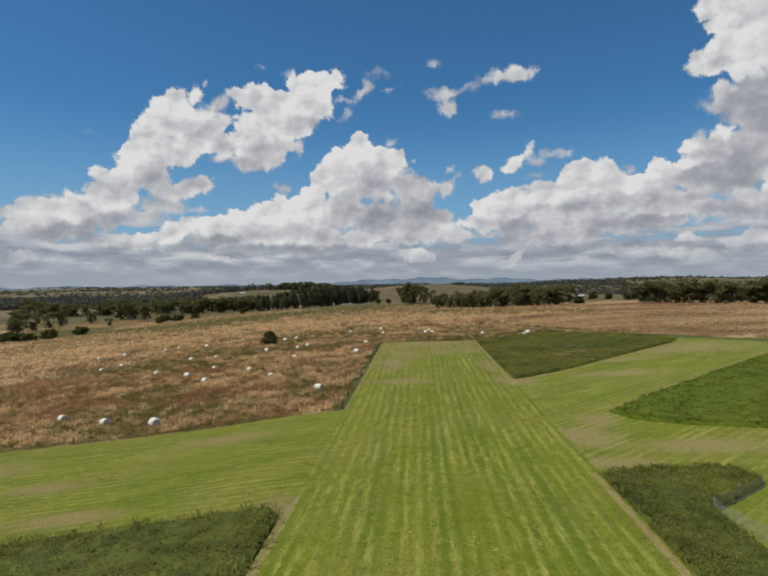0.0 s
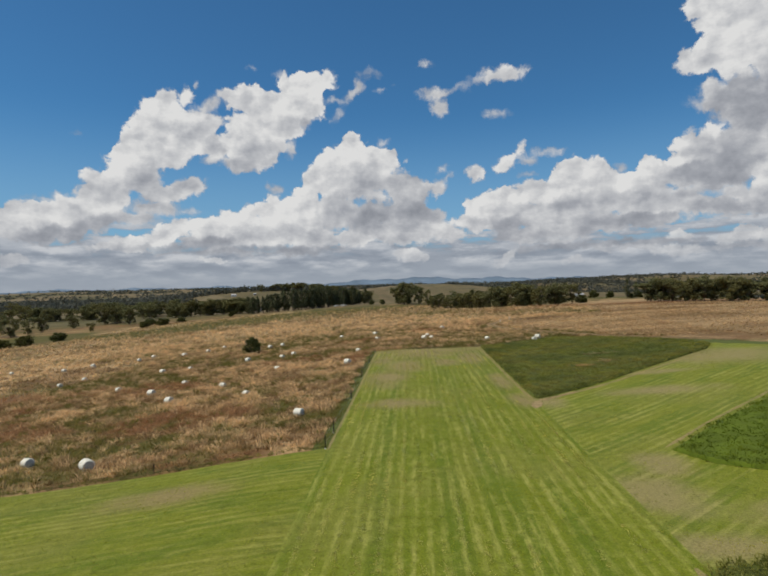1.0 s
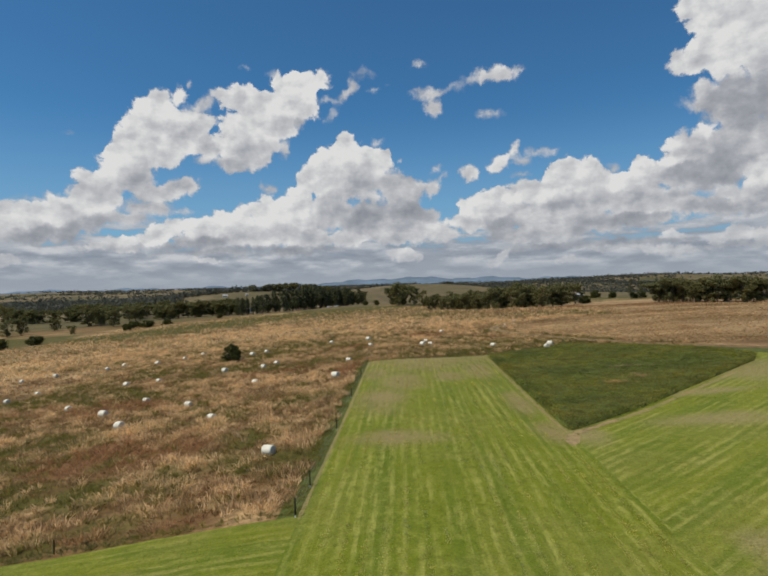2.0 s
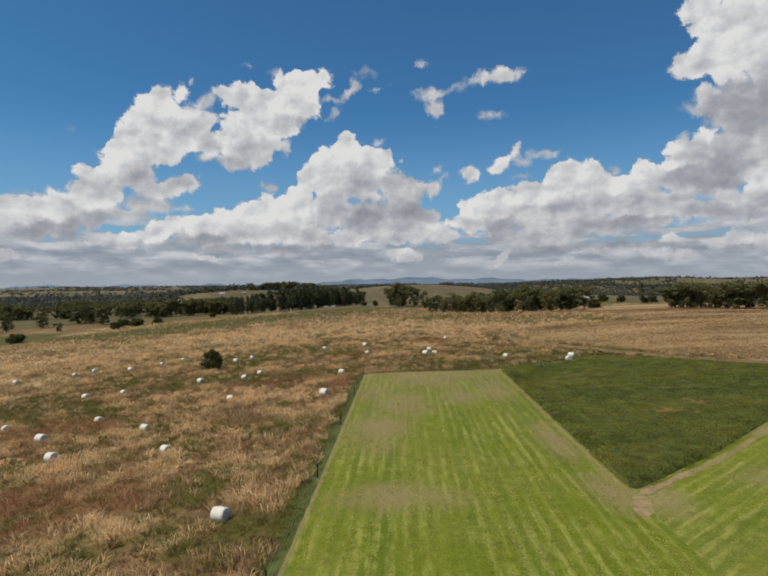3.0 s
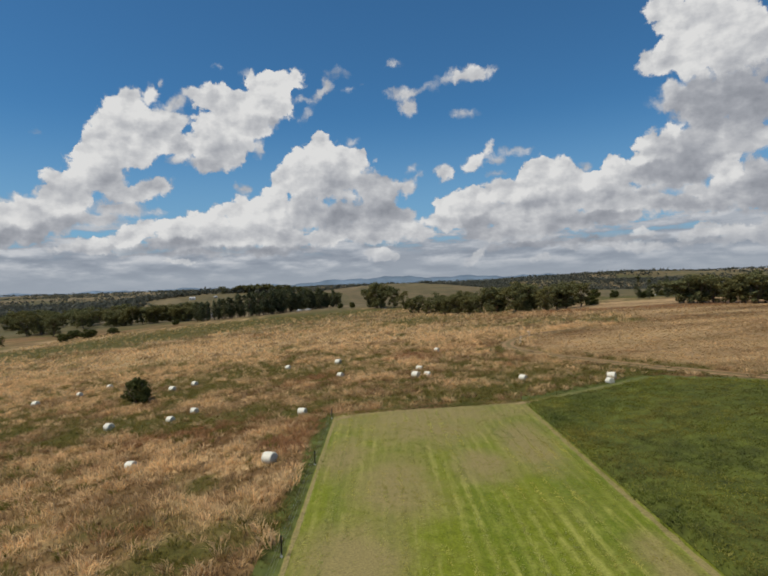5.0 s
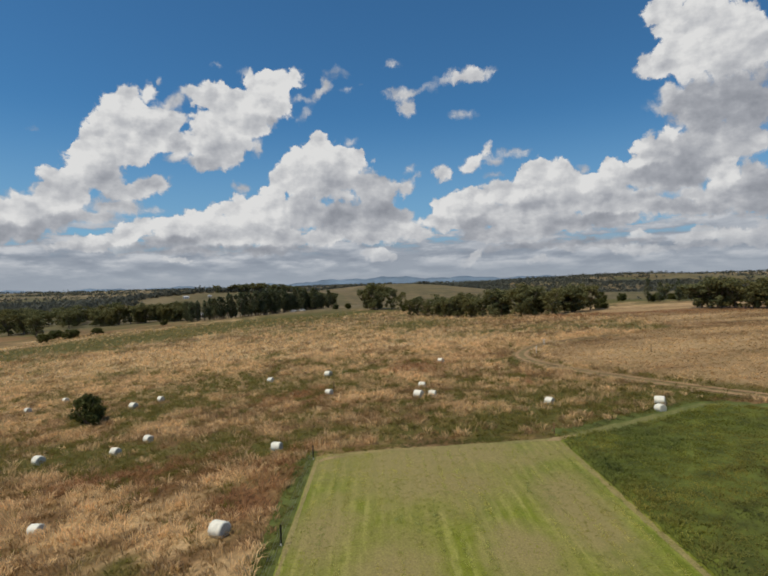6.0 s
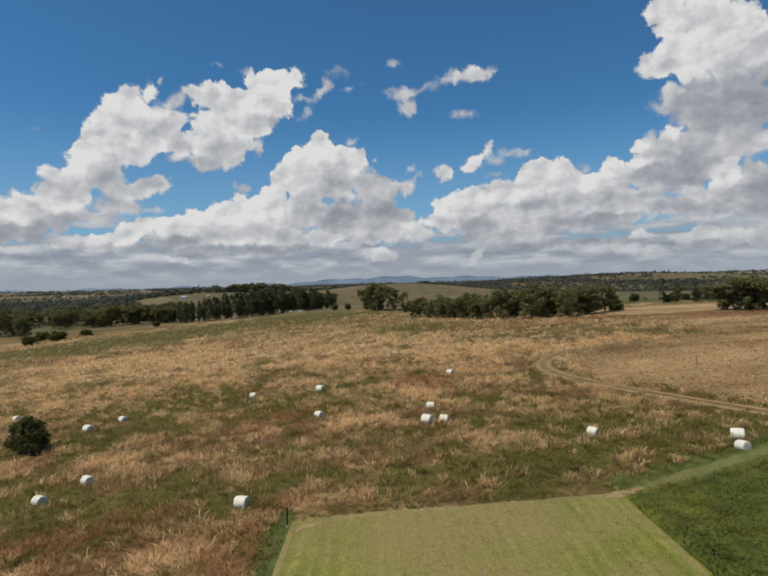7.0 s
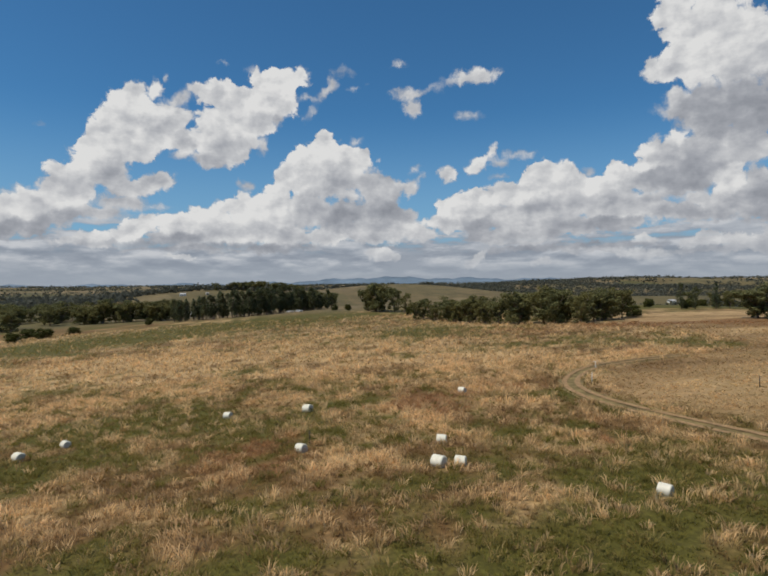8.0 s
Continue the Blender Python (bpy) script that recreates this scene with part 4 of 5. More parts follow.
def meadow():
    bands = [(-74, -5, 55, 141, 3.8, 1.0), (-72, 74, 135, 180, 3.8, 1.0), (-102, 102, 180, 222, 1.9, 1.25), (-144, 156, 222, 300, 0.6, 1.7),
             (-192, 156, 300, 420, 0.2, 2.2), (-180, -74, 50, 141, 0.6, 1.5), (-180, -72, 141, 222, 0.6, 1.6), (74, 168, 24, 222, 0.6, 1.6), (-330, -180, 60, 222, 0.22, 2.0), (-330, -144, 222, 310, 0.22, 2.2)]
    xs, ys, ks = [], [], []
    for n, (x0, x1, y0, y1, dens, big) in enumerate(bands):
        x, y = scatter(x0, x1, y0, y1, dens, 100 + n)
        keep = in_meadow(x, y)
        xs.append(x[keep]), ys.append(y[keep]), ks.append(np.full(keep.sum(), big))
    x, y, k = np.concatenate(xs), np.concatenate(ys), np.concatenate(ks)
    d = off_track(x, y)
    keep = (d > 1.5) & off_bales(x, y) & ~((x > 70) & (y > 290 - 0.3 * (x - 70)))
    x, y, k, d = x[keep], y[keep], k[keep], d[keep]
    z = land(x, y)
    r = np.random.RandomState(5)
    green, russet, pale = sward_shares(x, y)
    green = np.clip(green + 0.16 * r.randn(len(x)) + 0.5 * np.exp(-(d / 3.0) ** 2), 0, 1)
    stray = step(fractal(x, y, 1.5, 77, 2), 0.5, 0.64)
    green = green * (1 - 0.6 * stray)
    russet = np.clip(russet + 0.08 * r.randn(len(x)), 0, 1)
    pale = np.clip(pale + 0.2 * r.randn(len(x)) + (1.1 - 0.9 * smooth_side(x, y)) * (fractal(x, y, 1.0, 73, 2) - 0.5), 0, 1)
    grazed = 1 - 0.62 * smooth_side(x, y)
    # lodged clumps: tall, pale and swept over at their middle, low in the hollows between, where extra brown stands in
    # for shade
    clump = step(fractal(x + 0.5 * y, y - 0.2 * x, 1.9, 71, 3), 0.36, 0.64)
    tall = (0.34 + 0.75 * clump + 0.3 * pale) * k ** 0.4 * grazed * (0.7 + 0.6 * r.rand(len(x)))
    pale = np.clip(pale + 0.75 * (clump - 0.5) * grazed ** 2, 0, 1)
    green = np.clip(green - 0.3 * (clump - 0.5), 0, 1)
    for name, sel, mat, h, w, lean, per, gl, label in (
            ("dry_meadow_grass", (green < 0.5) & (russet < 0.5), MEADOW_STRAW, 0.58, 0.085, 0.6, 7, 0.4, "tall dry straw-coloured meadow grass lying in tufts"),
            ("green_meadow_grass", green >= 0.5, MEADOW_GREEN, 0.42, 0.085, 0.9, 6, 0.35, "lower olive green grass among the straw"),
            ("russet_meadow_weeds", (green < 0.5) & (russet >= 0.5), MEADOW_RUSSET, 0.6, 0.075, 0.8, 7, 0.6, "reddish brown seeding weeds in dry grass")):
        ob = blades(name, mat, x[sel], y[sel], z[sel], tall[sel] * h, w * k[sel] ** 1.1, lean, per, 7 + len(name), spread_r=0.3, droop=0.7, group_lean=gl,
                    shares={"green": green[sel], "russet": russet[sel], "pale": pale[sel]})
        tagged(ob, label, "grass", kind="stuff")


def tussocks():
    """Fuller fans of long grass and leafy weeds standing out of the sward."""
    r = np.random.RandomState(19)
    for name, mat, dens, tall, wide, per, lean, pick, label in (
            ("straw_tussocks", MEADOW_STRAW, 0.45, 0.62, 0.06, 26, 0.7, "pale", "pale feathery tussocks of dry grass"),
            ("weed_tussocks", MEADOW_GREEN, 0.3, 0.6, 0.075, 24, 0.7, "green", "low bushy dark green weeds in the meadow")):
        xs, ys = [], []
        for n, (x0, x1, y0, y1) in enumerate(((-74, -5.2, 55, 141), (-72, 74, 135, 215))):
            x, y = scatter(x0, x1, y0, y1, dens, 700 + n + per)
            xs.append(x), ys.append(y)
        x, y = np.concatenate(xs), np.concatenate(ys)
        keep = in_meadow(x, y) & off_bales(x, y + 0.4) & (off_track(x, y) > 2.2) & (smooth_side(x, y) < 0.3)
        x, y = x[keep], y[keep]
        green, russet, pale = sward_shares(x, y)
        keep = (r.rand(len(x)) < 0.15 + 0.85 * (pale * (1 - green) if pick == "pale" else green))
        x, y, green, russet, pale = x[keep], y[keep], green[keep], russet[keep], pale[keep]
        n = len(x)
        size = 0.55 + 0.75 * r.rand(n)
        if pick == "pale":
            shares = {"green": 0.12 * r.rand(n), "russet": 0.35 * russet, "pale": np.clip(0.65 + 0.5 * r.rand(n), 0, 1)}
        else:
            shares = {"green": 0.8 + 0.2 * r.rand(n), "russet": 0.15 * r.rand(n), "pale": 0.4 * r.rand(n)}
        ob = blades(name, mat, x, y, land(x, y), tall * size, wide, lean, per, 720 + per, spread_r=0.42, droop=0.6, group_lean=0.15, shares=shares)
        tagged(ob, label, "grass", kind="stuff")


def verge():
    """Green unmown edge between turf and meadow."""
    x1, y1 = scatter(-6.3, -4.75, 63.5, 138, 13, 201)
    x2, y2 = scatter(-7.8, 41, 135, 150, 11, 202)
    t2 = np.interp(x2, [-4.8, 19] + [p[0] for p in EAST_EDGE[1:]], [135.8, 138.2] + [p[1] for p in EAST_EDGE[1:]])
    k2 = (y2 > t2) & (y2 < t2 + 1.7) & (x2 > -7.2)
    x3, y3 = scatter(-84, -4.8, 52, 66, 10, 203)
    e3 = 63.5 + 0.117 * (x3 + 4.5)
    k3 = (y3 > e3) & (y3 < e3 + 1.2)
    x, y = np.concatenate([x1, x2[k2], x3[k3]]), np.concatenate([y1, y2[k2], y3[k3]])
    m = fractal(x, y, 2.5, 33) > 0.3
    x, y = x[m], y[m]
    ob = blades("verge_grass", VERGE, x, y, land(x, y), 0.13 + 0.16 * fractal(x, y, 2.0, 35), 0.05, 1.2, 6, 301, spread_r=0.2, droop=1.3)
    tagged(ob, "unmown dark green grass verge along a fence", "grass", kind="stuff")


def crop_plot(name, mat, bed, x0, x1, low, high, tall, dens, seed, label):
    """A standing crop: a bed with steep ragged sides and leafy tufts over it."""
    lx, ly = zip(*low)
    hx, hy = zip(*high)
    xs = np.arange(x0, x1 + 0.01, 0.5)
    y0, y1 = np.interp(xs, lx, ly), np.interp(xs, hx, hy)
    rows = 90
    s = np.linspace(0, 1, rows)[None, :]
    gx = np.repeat(xs[:, None], rows, 1)
    gy = y0[:, None] * (1 - s) + y1[:, None] * s
    edge = np.minimum(np.minimum(gy - y0[:, None], y1[:, None] - gy), np.minimum(gx - x0, x1 - gx) + 0.05)
    rise = step(edge, -0.05, 0.45)
    z = land(gx, gy) + 0.05 + rise * tall * (0.62 + 0.25 * (fractal(gx, gy, 1.6, seed) - 0.5))
    body = tagged(new(name, mesh_from(name, np.stack([gx, gy, z], -1).reshape(-1, 3), grid_faces(len(xs), rows), bed)), label, "crop", kind="stuff")
    x, y = scatter(x0, x1, min(ly), max(hy), dens, seed)
    a, b = np.interp(x, lx, ly), np.interp(x, hx, hy)
    keep = (y > a) & (y < b) & (y > -7)
    x, y, a, b = x[keep], y[keep], a[keep], b[keep]
    e = np.minimum(np.minimum(y - a, b - y), np.minimum(x - x0, x1 - x))
    z = land(x, y) + 0.05 + step(e, -0.05, 0.45) * tall * 0.5
    lv = blades("crop_leaves", mat, x, y, z, tall * (0.22 + 0.3 * fractal(x, y, 1.5, seed + 3) + 0.28 * np.exp(-(e / 1.4) ** 2)), 0.085, 1.0, 7, seed + 1, spread_r=0.4, droop=0.9)
    lv.parent = body
    tagged(lv, "leafy green stems", kind="stuff")


def mown_detail():
    """Short blades and rows of clippings on the turf."""
    x, y = scatter(-4.4, 18.9, 9, 136, 7, 401)
    x2, y2 = scatter(-54, -4.8, 32, 61, 5, 402)
    x3, y3 = scatter(19.2, 60, 40, 114, 4.5, 403)
    k2 = y2 < 62.4 + 0.117 * (x2 + 4.5)
    k3 = ~((y3 > np.interp(x3, [19.1, 19.6, 29.8, 56.4, 60], [83.5, 82.3, 90.2, 113, 118.8]) - 0.3)
           | (x3 > 26.3) & (y3 > np.interp(x3, [26.3, 31.7, 38, 72], [59.8, 53.9, 51.1, 38.4])) & (y3 < np.interp(x3, [26.3, 43.2, 63.6], [60.6, 75.6, 93.6])))
    x, y = np.concatenate([x, x2[k2], x3[k3]]), np.concatenate([y, y2[k2], y3[k3]])
    m = fractal(x, y, 4.0, 91) + 0.15 * np.random.RandomState(9).randn(len(x)) > 0.45
    x, y = x[m], y[m]
    ob = blades("mown_grass", SHORT, x, y, land(x, y) + 0.05, 0.05, 0.04, 1.0, 4, 411, spread_r=0.16)
    tagged(ob, "short freshly mown green grass blades", "grass", kind="stuff")
    r = np.random.RandomState(77)
    cx, cy = [], []
    for row in np.arange(-3.5, 18.3, 1.25):
        n = 900
        yy = r.rand(n) * 130 + 6
        xx = row + 0.25 * (fractal(yy, yy * 0 + row, 9.0, 55) - 0.5) + 0.11 * r.randn(n)
        ok = fractal(xx * 3, yy, 7.0, 57) > 0.47
        cx.append(xx[ok]), cy.append(yy[ok])
    x, y = np.concatenate(cx), np.concatenate(cy)
    ob = blades("grass_clippings", CLIPPED, x, y, land(x, y) + 0.06, 0.05, 0.05, 2.2, 4, 421, spread_r=0.15)
    tagged(ob, "pale rows of dry grass clippings on turf", "grass clippings", kind="stuff")


ground_sheet()
far_range()
EAST_EDGE = [(18.96, 139.44), (29.76, 144), (38.4, 147.84), (48, 140.4), (55.8, 132), (90, 94.8), (156, 24)]
lofted("mown_strip", np.linspace(-4.5, 19.02, 40), [(-4.8, -72), (19.2, -72)], [(-4.5, 135.48), (19.02, 137.64)], 240, TURF, 0.045, "long mown turf strip with pale mowing lines", ragged=0.3)
lofted("mown_headland", np.linspace(-132, -4.5, 120), [(-132, -72), (-4.44, -72)], [(-132, 48.24), (-45.48, 58.44), (-4.5, 63.24)], 130, TURF_W, 0.036, "mown green headland with tan worn patches", ragged=0.3)
lofted("mown_crossing", np.linspace(19.02, 156, 140), [(18.96, -72), (156, -72)], EAST_EDGE, 150, TURF_E, 0.036, "mown grass between dark crop plots", ragged=0.3)
lofted("fence_verge", np.linspace(-6.1, -4.5, 8), [(-6.1, 63.0), (-4.5, 63.2)], [(-6.1, 137.5), (-4.5, 137.6)], 120, VERGE_BED, 0.03, "green unmown verge ground beside a fence", ragged=0.3)


def ribbon(name, points, width, lift, mat, label, seed):
    """A worn strip of uneven width along a line on the ground."""
    p = np.array(points, float)
    s = np.concatenate([[0], np.cumsum(np.hypot(*np.diff(p, axis=0).T))])
    q = np.arange(0, s[-1], 0.3)
    c = np.stack([np.interp(q, s, p[:, 0]), np.interp(q, s, p[:, 1])], 1)
    d = np.gradient(c, axis=0)
    nrm = np.stack([-d[:, 1], d[:, 0]], 1) / np.hypot(d[:, 0], d[:, 1])[:, None]
    half = width * (0.26 + 0.48 * fractal(q, q * 0, 1.1, seed, 3)) * np.minimum(1, 0.15 + np.minimum(q, s[-1] - q) / 1.2)
    side = np.linspace(-1, 1, 4)
    g = c[:, None, :] + nrm[:, None, :] * (half[:, None] * side[None, :])[..., None]
    z = land(g[..., 0], g[..., 1]) + lift
    ob = new(name, mesh_from(name, np.concatenate([g, z[..., None]], -1).reshape(-1, 3), grid_faces(len(q), 4), mat))
    tagged(ob, label, "path", kind="structure")


ribbon("worn_edge", [(-4.5, 62.5), (-4.3, 90), (-4.25, 135.5)], 0.3, 0.055, WORN, "pale worn line between turf and fence", 601)
ribbon("worn_edge", [(19.0, 81), (18.75, 86), (18.7, 100), (18.75, 137)], 0.45, 0.055, WORN, "pale worn edge of the turf strip", 603)
ribbon("worn_edge", [(18.45, -10), (18.45, 41)], 0.5, 0.055, WORN, "pale worn edge beside a weedy plot", 605)
ribbon("worn_edge", [(-4.7, 10), (-4.6, 33.5), (-4.3, 36)], 0.6, 0.055, WORN, "pale worn edge beside a tall crop", 607)
ribbon("worn_edge", [(19.5, 81.6), (30, 89.4), (57, 112.4)], 0.7, 0.05, WORN, "tan worn edge under a clover plot", 609)
ribbon("worn_edge", [(26, 61.2), (33, 68), (44, 77.3), (64, 95)], 0.35, 0.05, WORN, "tan worn edge of a lush plot", 611)
ribbon("worn_path", [(19.4, 138.5), (29.5, 142.8), (38, 146.6), (47, 139.5), (55, 130.8), (90, 93)], 4.4, 0.05, VERGE_BED, "dull green rough grass beside a clover plot", 617)
ribbon("worn_path", [(19.4, 138.4), (29.5, 142.7), (38, 146.5), (47, 139.4), (55, 130.7)], 1.2, 0.06, OLIVE, "olive tan footpath round a clover plot", 615)
ribbon("worn_edge", [(-4.4, 135.7), (8, 136.6), (19, 138)], 0.7, 0.055, WORN, "tan worn end of the turf strip", 613)
ribbon("bare_patch", [(18.2, 77.6), (19.0, 80.2), (19.4, 81.6)], 1.1, 0.065, SOIL, "bare reddish tan soil at a plot corner", 621)
ribbon("bare_patch", [(19.3, 81.4), (21.5, 83.0), (25.5, 86.2)], 0.7, 0.068, SOIL, "bare reddish tan soil under a clover plot", 623)
ribbon("bare_patch", [(-4.1, 133.9), (-3.5, 134.9), (-1.6, 135.3)], 0.7, 0.065, SOIL, "bare tan soil at the corner of the turf strip", 625)
ribbon("bare_patch", [(17.6, 137.3), (19.4, 138.2), (21.2, 139.0)], 0.9, 0.065, SOIL, "bare tan soil where a path meets the strip", 627)
meadow()
tussocks()
verge()
crop_plot("clover_crop", CROP, CROP_BED, 19.14, 60, [(19.08, 83.88), (19.68, 82.56), (29.76, 90.48), (56.4, 113.28), (60, 118.8)], [(19.08, 137.04), (29.76, 141.12), (38.4, 144.96), (48, 137.88), (55.8, 129.36), (60, 118.8)], 0.6, 7.5, 500, "dark green clover crop plot with tan gaps")
crop_plot("lush_crop", LUSH, LUSH_BED, 26.28, 120, [(26.28, 60.24), (27.84, 56.64), (31.68, 53.88), (38.04, 51.12), (72, 38.4), (120, 24)], [(26.28, 60.48), (33.12, 66.96), (43.2, 75.36), (63.6, 92.64), (72, 99), (90, 87.6), (120, 55.2)], 0.5, 4.0, 520, "bright lush green standing crop plot")
crop_plot("weedy_crop", CROP, CROP_BED, 18.9, 30, [(18.84, -14.4), (23.64, -14.4), (23.88, 32.88), (29.4, 36.96), (30, 37.8)], [(18.84, 40.08), (19.68, 40.8), (23.76, 41.52), (27.6, 41.52), (29.52, 40.68), (30, 38.88)], 0.5, 10, 540, "dark weedy green plot beside a net fence")
crop_plot("tall_crop", CROP, CROP_BED, -84, -4.92, [(-84, -14.4), (-4.8, -14.4)], [(-84, 27), (-25.2, 31.56), (-16.8, 32.4), (-9.6, 32.76), (-6, 33.36), (-4.92, 32.4)], 0.85, 3.6, 560, "tall dark green crop plot with weedy edge")
mown_detail()


def crop_gaps():
    """Dry weeds where the clover has thinned."""
    r = np.random.RandomState(88)
    xs, ys = [], []
    for cx, cy, sx, sy in CLOVER_GAPS:
        xs.append(cx + 1.2 * sx * r.randn(40)), ys.append(cy + 1.2 * sy * r.randn(40))
    x, y = np.concatenate(xs), np.concatenate(ys)
    ob = blades("dry_weeds", STRAW, x, y, land(x, y) + 0.42, 0.3, 0.07, 1.0, 5, 431, spread_r=0.3)
    tagged(ob, "tan dry weeds in thin patches of clover", "weeds", kind="stuff")


CLOVER_GAPS = [(37.4, 114.8, 1.3, 0.5), (31.8, 103.6, 0.9, 0.3), (36.0, 106.6, 0.8, 0.8)]
crop_gaps()


# ---- track ----
def wheel_track():
    """A dirt track: a worn bed with two wheel ruts."""
    d = np.gradient(MIDDLE, axis=0)
    nrm = np.stack([-d[:, 1], d[:, 0]], 1) / np.hypot(d[:, 0], d[:, 1])[:, None]
    base = None
    for name, off, half, lift in (("dirt_track", 0.0, 1.8, 0.05), ("wheel_rut", -0.9, 0.4, 0.085), ("wheel_rut", 0.9, 0.4, 0.085)):
        cols = np.linspace(-half, half, 5)
        wob = 0.12 * (fractal(MIDDLE[:, 0], MIDDLE[:, 1], 2.0, 83) - 0.5)
        p = MIDDLE[:, None, :] + nrm[:, None, :] * (off + cols[None, :] + wob[:, None])[..., None]
        z = land(p[..., 0], p[..., 1]) + lift + 0.05 * (np.abs(cols) / half)[None, :] * (half < 1)
        v = np.concatenate([p, z[..., None]], -1).reshape(-1, 3)
        ob = new(name, mesh_from(name, v, grid_faces(len(MIDDLE), 5), DIRT if half < 1 else TRACK_BED))
        if base is None:
            base = tagged(ob, "curving two-rut dirt track through dry grass", "track", kind="structure")
        else:
            ob.parent = base
            tagged(ob, "bare tan wheel rut")


TRACK_BED = plain_material("track_bed", (0.185, 0.138, 0.058), 0.95, 0.5, 0.9)
wheel_track()


# ---- bales ----
def bale_mesh(seed, length=1.1, radius=0.56):
    """A film-wrapped round bale on its side, axis along x, slightly slumped."""
    r = random.Random(seed)
    bm = bmesh.new()
    prof = [(-0.5, 0.0), (-0.5, 0.45), (-0.497, 0.8), (-0.475, 0.93), (-0.42, 0.99), (-0.3, 1.0), (-0.15, 1.012), (0, 1.015), (0.15, 1.012), (0.3, 1.0), (0.42, 0.99), (0.475, 0.93), (0.497, 0.8), (0.5, 0.45), (0.5, 0.0)]
    seg, rings = 28, []
    ph = r.random() * 6
    for u, f in prof[1:-1]:
        ring = []
        for k in range(seg):
            a = 2 * math.pi * k / seg
            rad = radius * f * (1 + 0.012 * math.sin(5 * a + ph) + 0.01 * math.sin(9 * a + u * 14))
            z = rad * math.sin(a)
            z = max(z, -radius * 0.93) * (0.97 if z > 0 else 1.0)
            ring.append(bm.verts.new((u * length + 0.015 * math.sin(3 * a + ph), rad * math.cos(a) * 1.02, z + radius * 0.93)))
        rings.append(ring)
    for a, b in zip(rings, rings[1:]):
        for k in range(seg):
            bm.faces.new((a[k], a[(k + 1) % seg], b[(k + 1) % seg], b[k]))
    bm.faces.new(rings[0][::-1])
    bm.faces.new(rings[-1])
    for f in bm.faces:
        f.smooth = True
    return bm


def bale_end(side, length=1.1, radius=0.56):
    """The pleated film over one end."""
    bm = bmesh.new()
    seg = 28
    x0 = side * (length * 0.5 + 0.006)
    mid = bm.verts.new((x0 + side * 0.012, 0, radius * 0.93))
    inner, outer = [], []
    for k in range(seg):
        a = 2 * math.pi * k / seg
        pleat = 0.012 * (k % 2)
        inner.append(bm.verts.new((x0 + side * (0.014 + pleat), 0.26 * radius * math.cos(a), radius * (0.93 + 0.26 * math.sin(a)))))
        outer.append(bm.verts.new((x0 + side * (0.002 + pleat * 0.4), 0.78 * radius * math.cos(a), radius * (0.93 + 0.78 * math.sin(a)))))
    for k in range(seg):
        j = (k + 1) % seg
        order = ((mid, inner[k], inner[j]), (inner[k], outer[k], outer[j], inner[j]))
        for f in order:
            bm.faces.new(f if side > 0 else f[::-1])
    return bm


def film_band(u, length=1.1, radius=0.56):
    """An overlap of the stretched film round the bale."""
    bm = bmesh.new()
    seg = 28
    a0 = [bm.verts.new((u * length, radius * 1.03 * math.cos(2 * math.pi * k / seg) * 1.02, max(radius * 1.022 * math.sin(2 * math.pi * k / seg), -radius * 0.92) * 0.985 + radius * 0.93)) for k in range(seg)]
    a1 = [bm.verts.new((v.co.x + 0.14, v.co.y, v.co.z)) for v in a0]
    for k in range(seg):
        j = (k + 1) % seg
        bm.faces.new((a0[k], a0[j], a1[j], a1[k])).smooth = True
    return bm


def make_bale(seed):
    me = bpy.data.meshes.new("silage_bale")
    bm = bale_mesh(seed)
    bm.to_mesh(me)
    bm.free()
    me.materials.append(FILM)
    ob = tagged(new("silage_bale", me), "white film-wrapped round silage bale lying in grass", "hay bale", "bales in the meadow")
    part("end_film", bale_end(-1), SHADED_END, ob, "pleated white end film, darkened as if in shade")
    part("end_film", bale_end(1), SHADED_END, ob, "pleated white end film, darkened as if in shade")
    part("film_overlap", film_band(-0.2 + 0.1 * (seed % 3)), FILM, ob)
    return ob


def seat(x, y):
    return float(land(x, y))


TURNED = {2: -42, 0: -30, 3: -20, 28: -45, 30: -78}   # a few lie more end-on


def bales():
    first = [make_bale(k) for k in range(3)]
    r = random.Random(4)
    for n, (x, y) in enumerate(BALES_NEAR + BALES_FAR):
        m = pose(x, y, seat(x, y) - 0.16, r.uniform(-3, 3), r.uniform(-4, 4) - 3, TURNED.get(n, r.uniform(-38, -14)))
        m = m @ Matrix.Scale(1.15 if n == 2 else 0.98 if n < 4 else 0.9, 4)
        if n < 3:
            first[n].matrix_world = m
        else:
            copy_thing(first[n % 3], m)


bales()


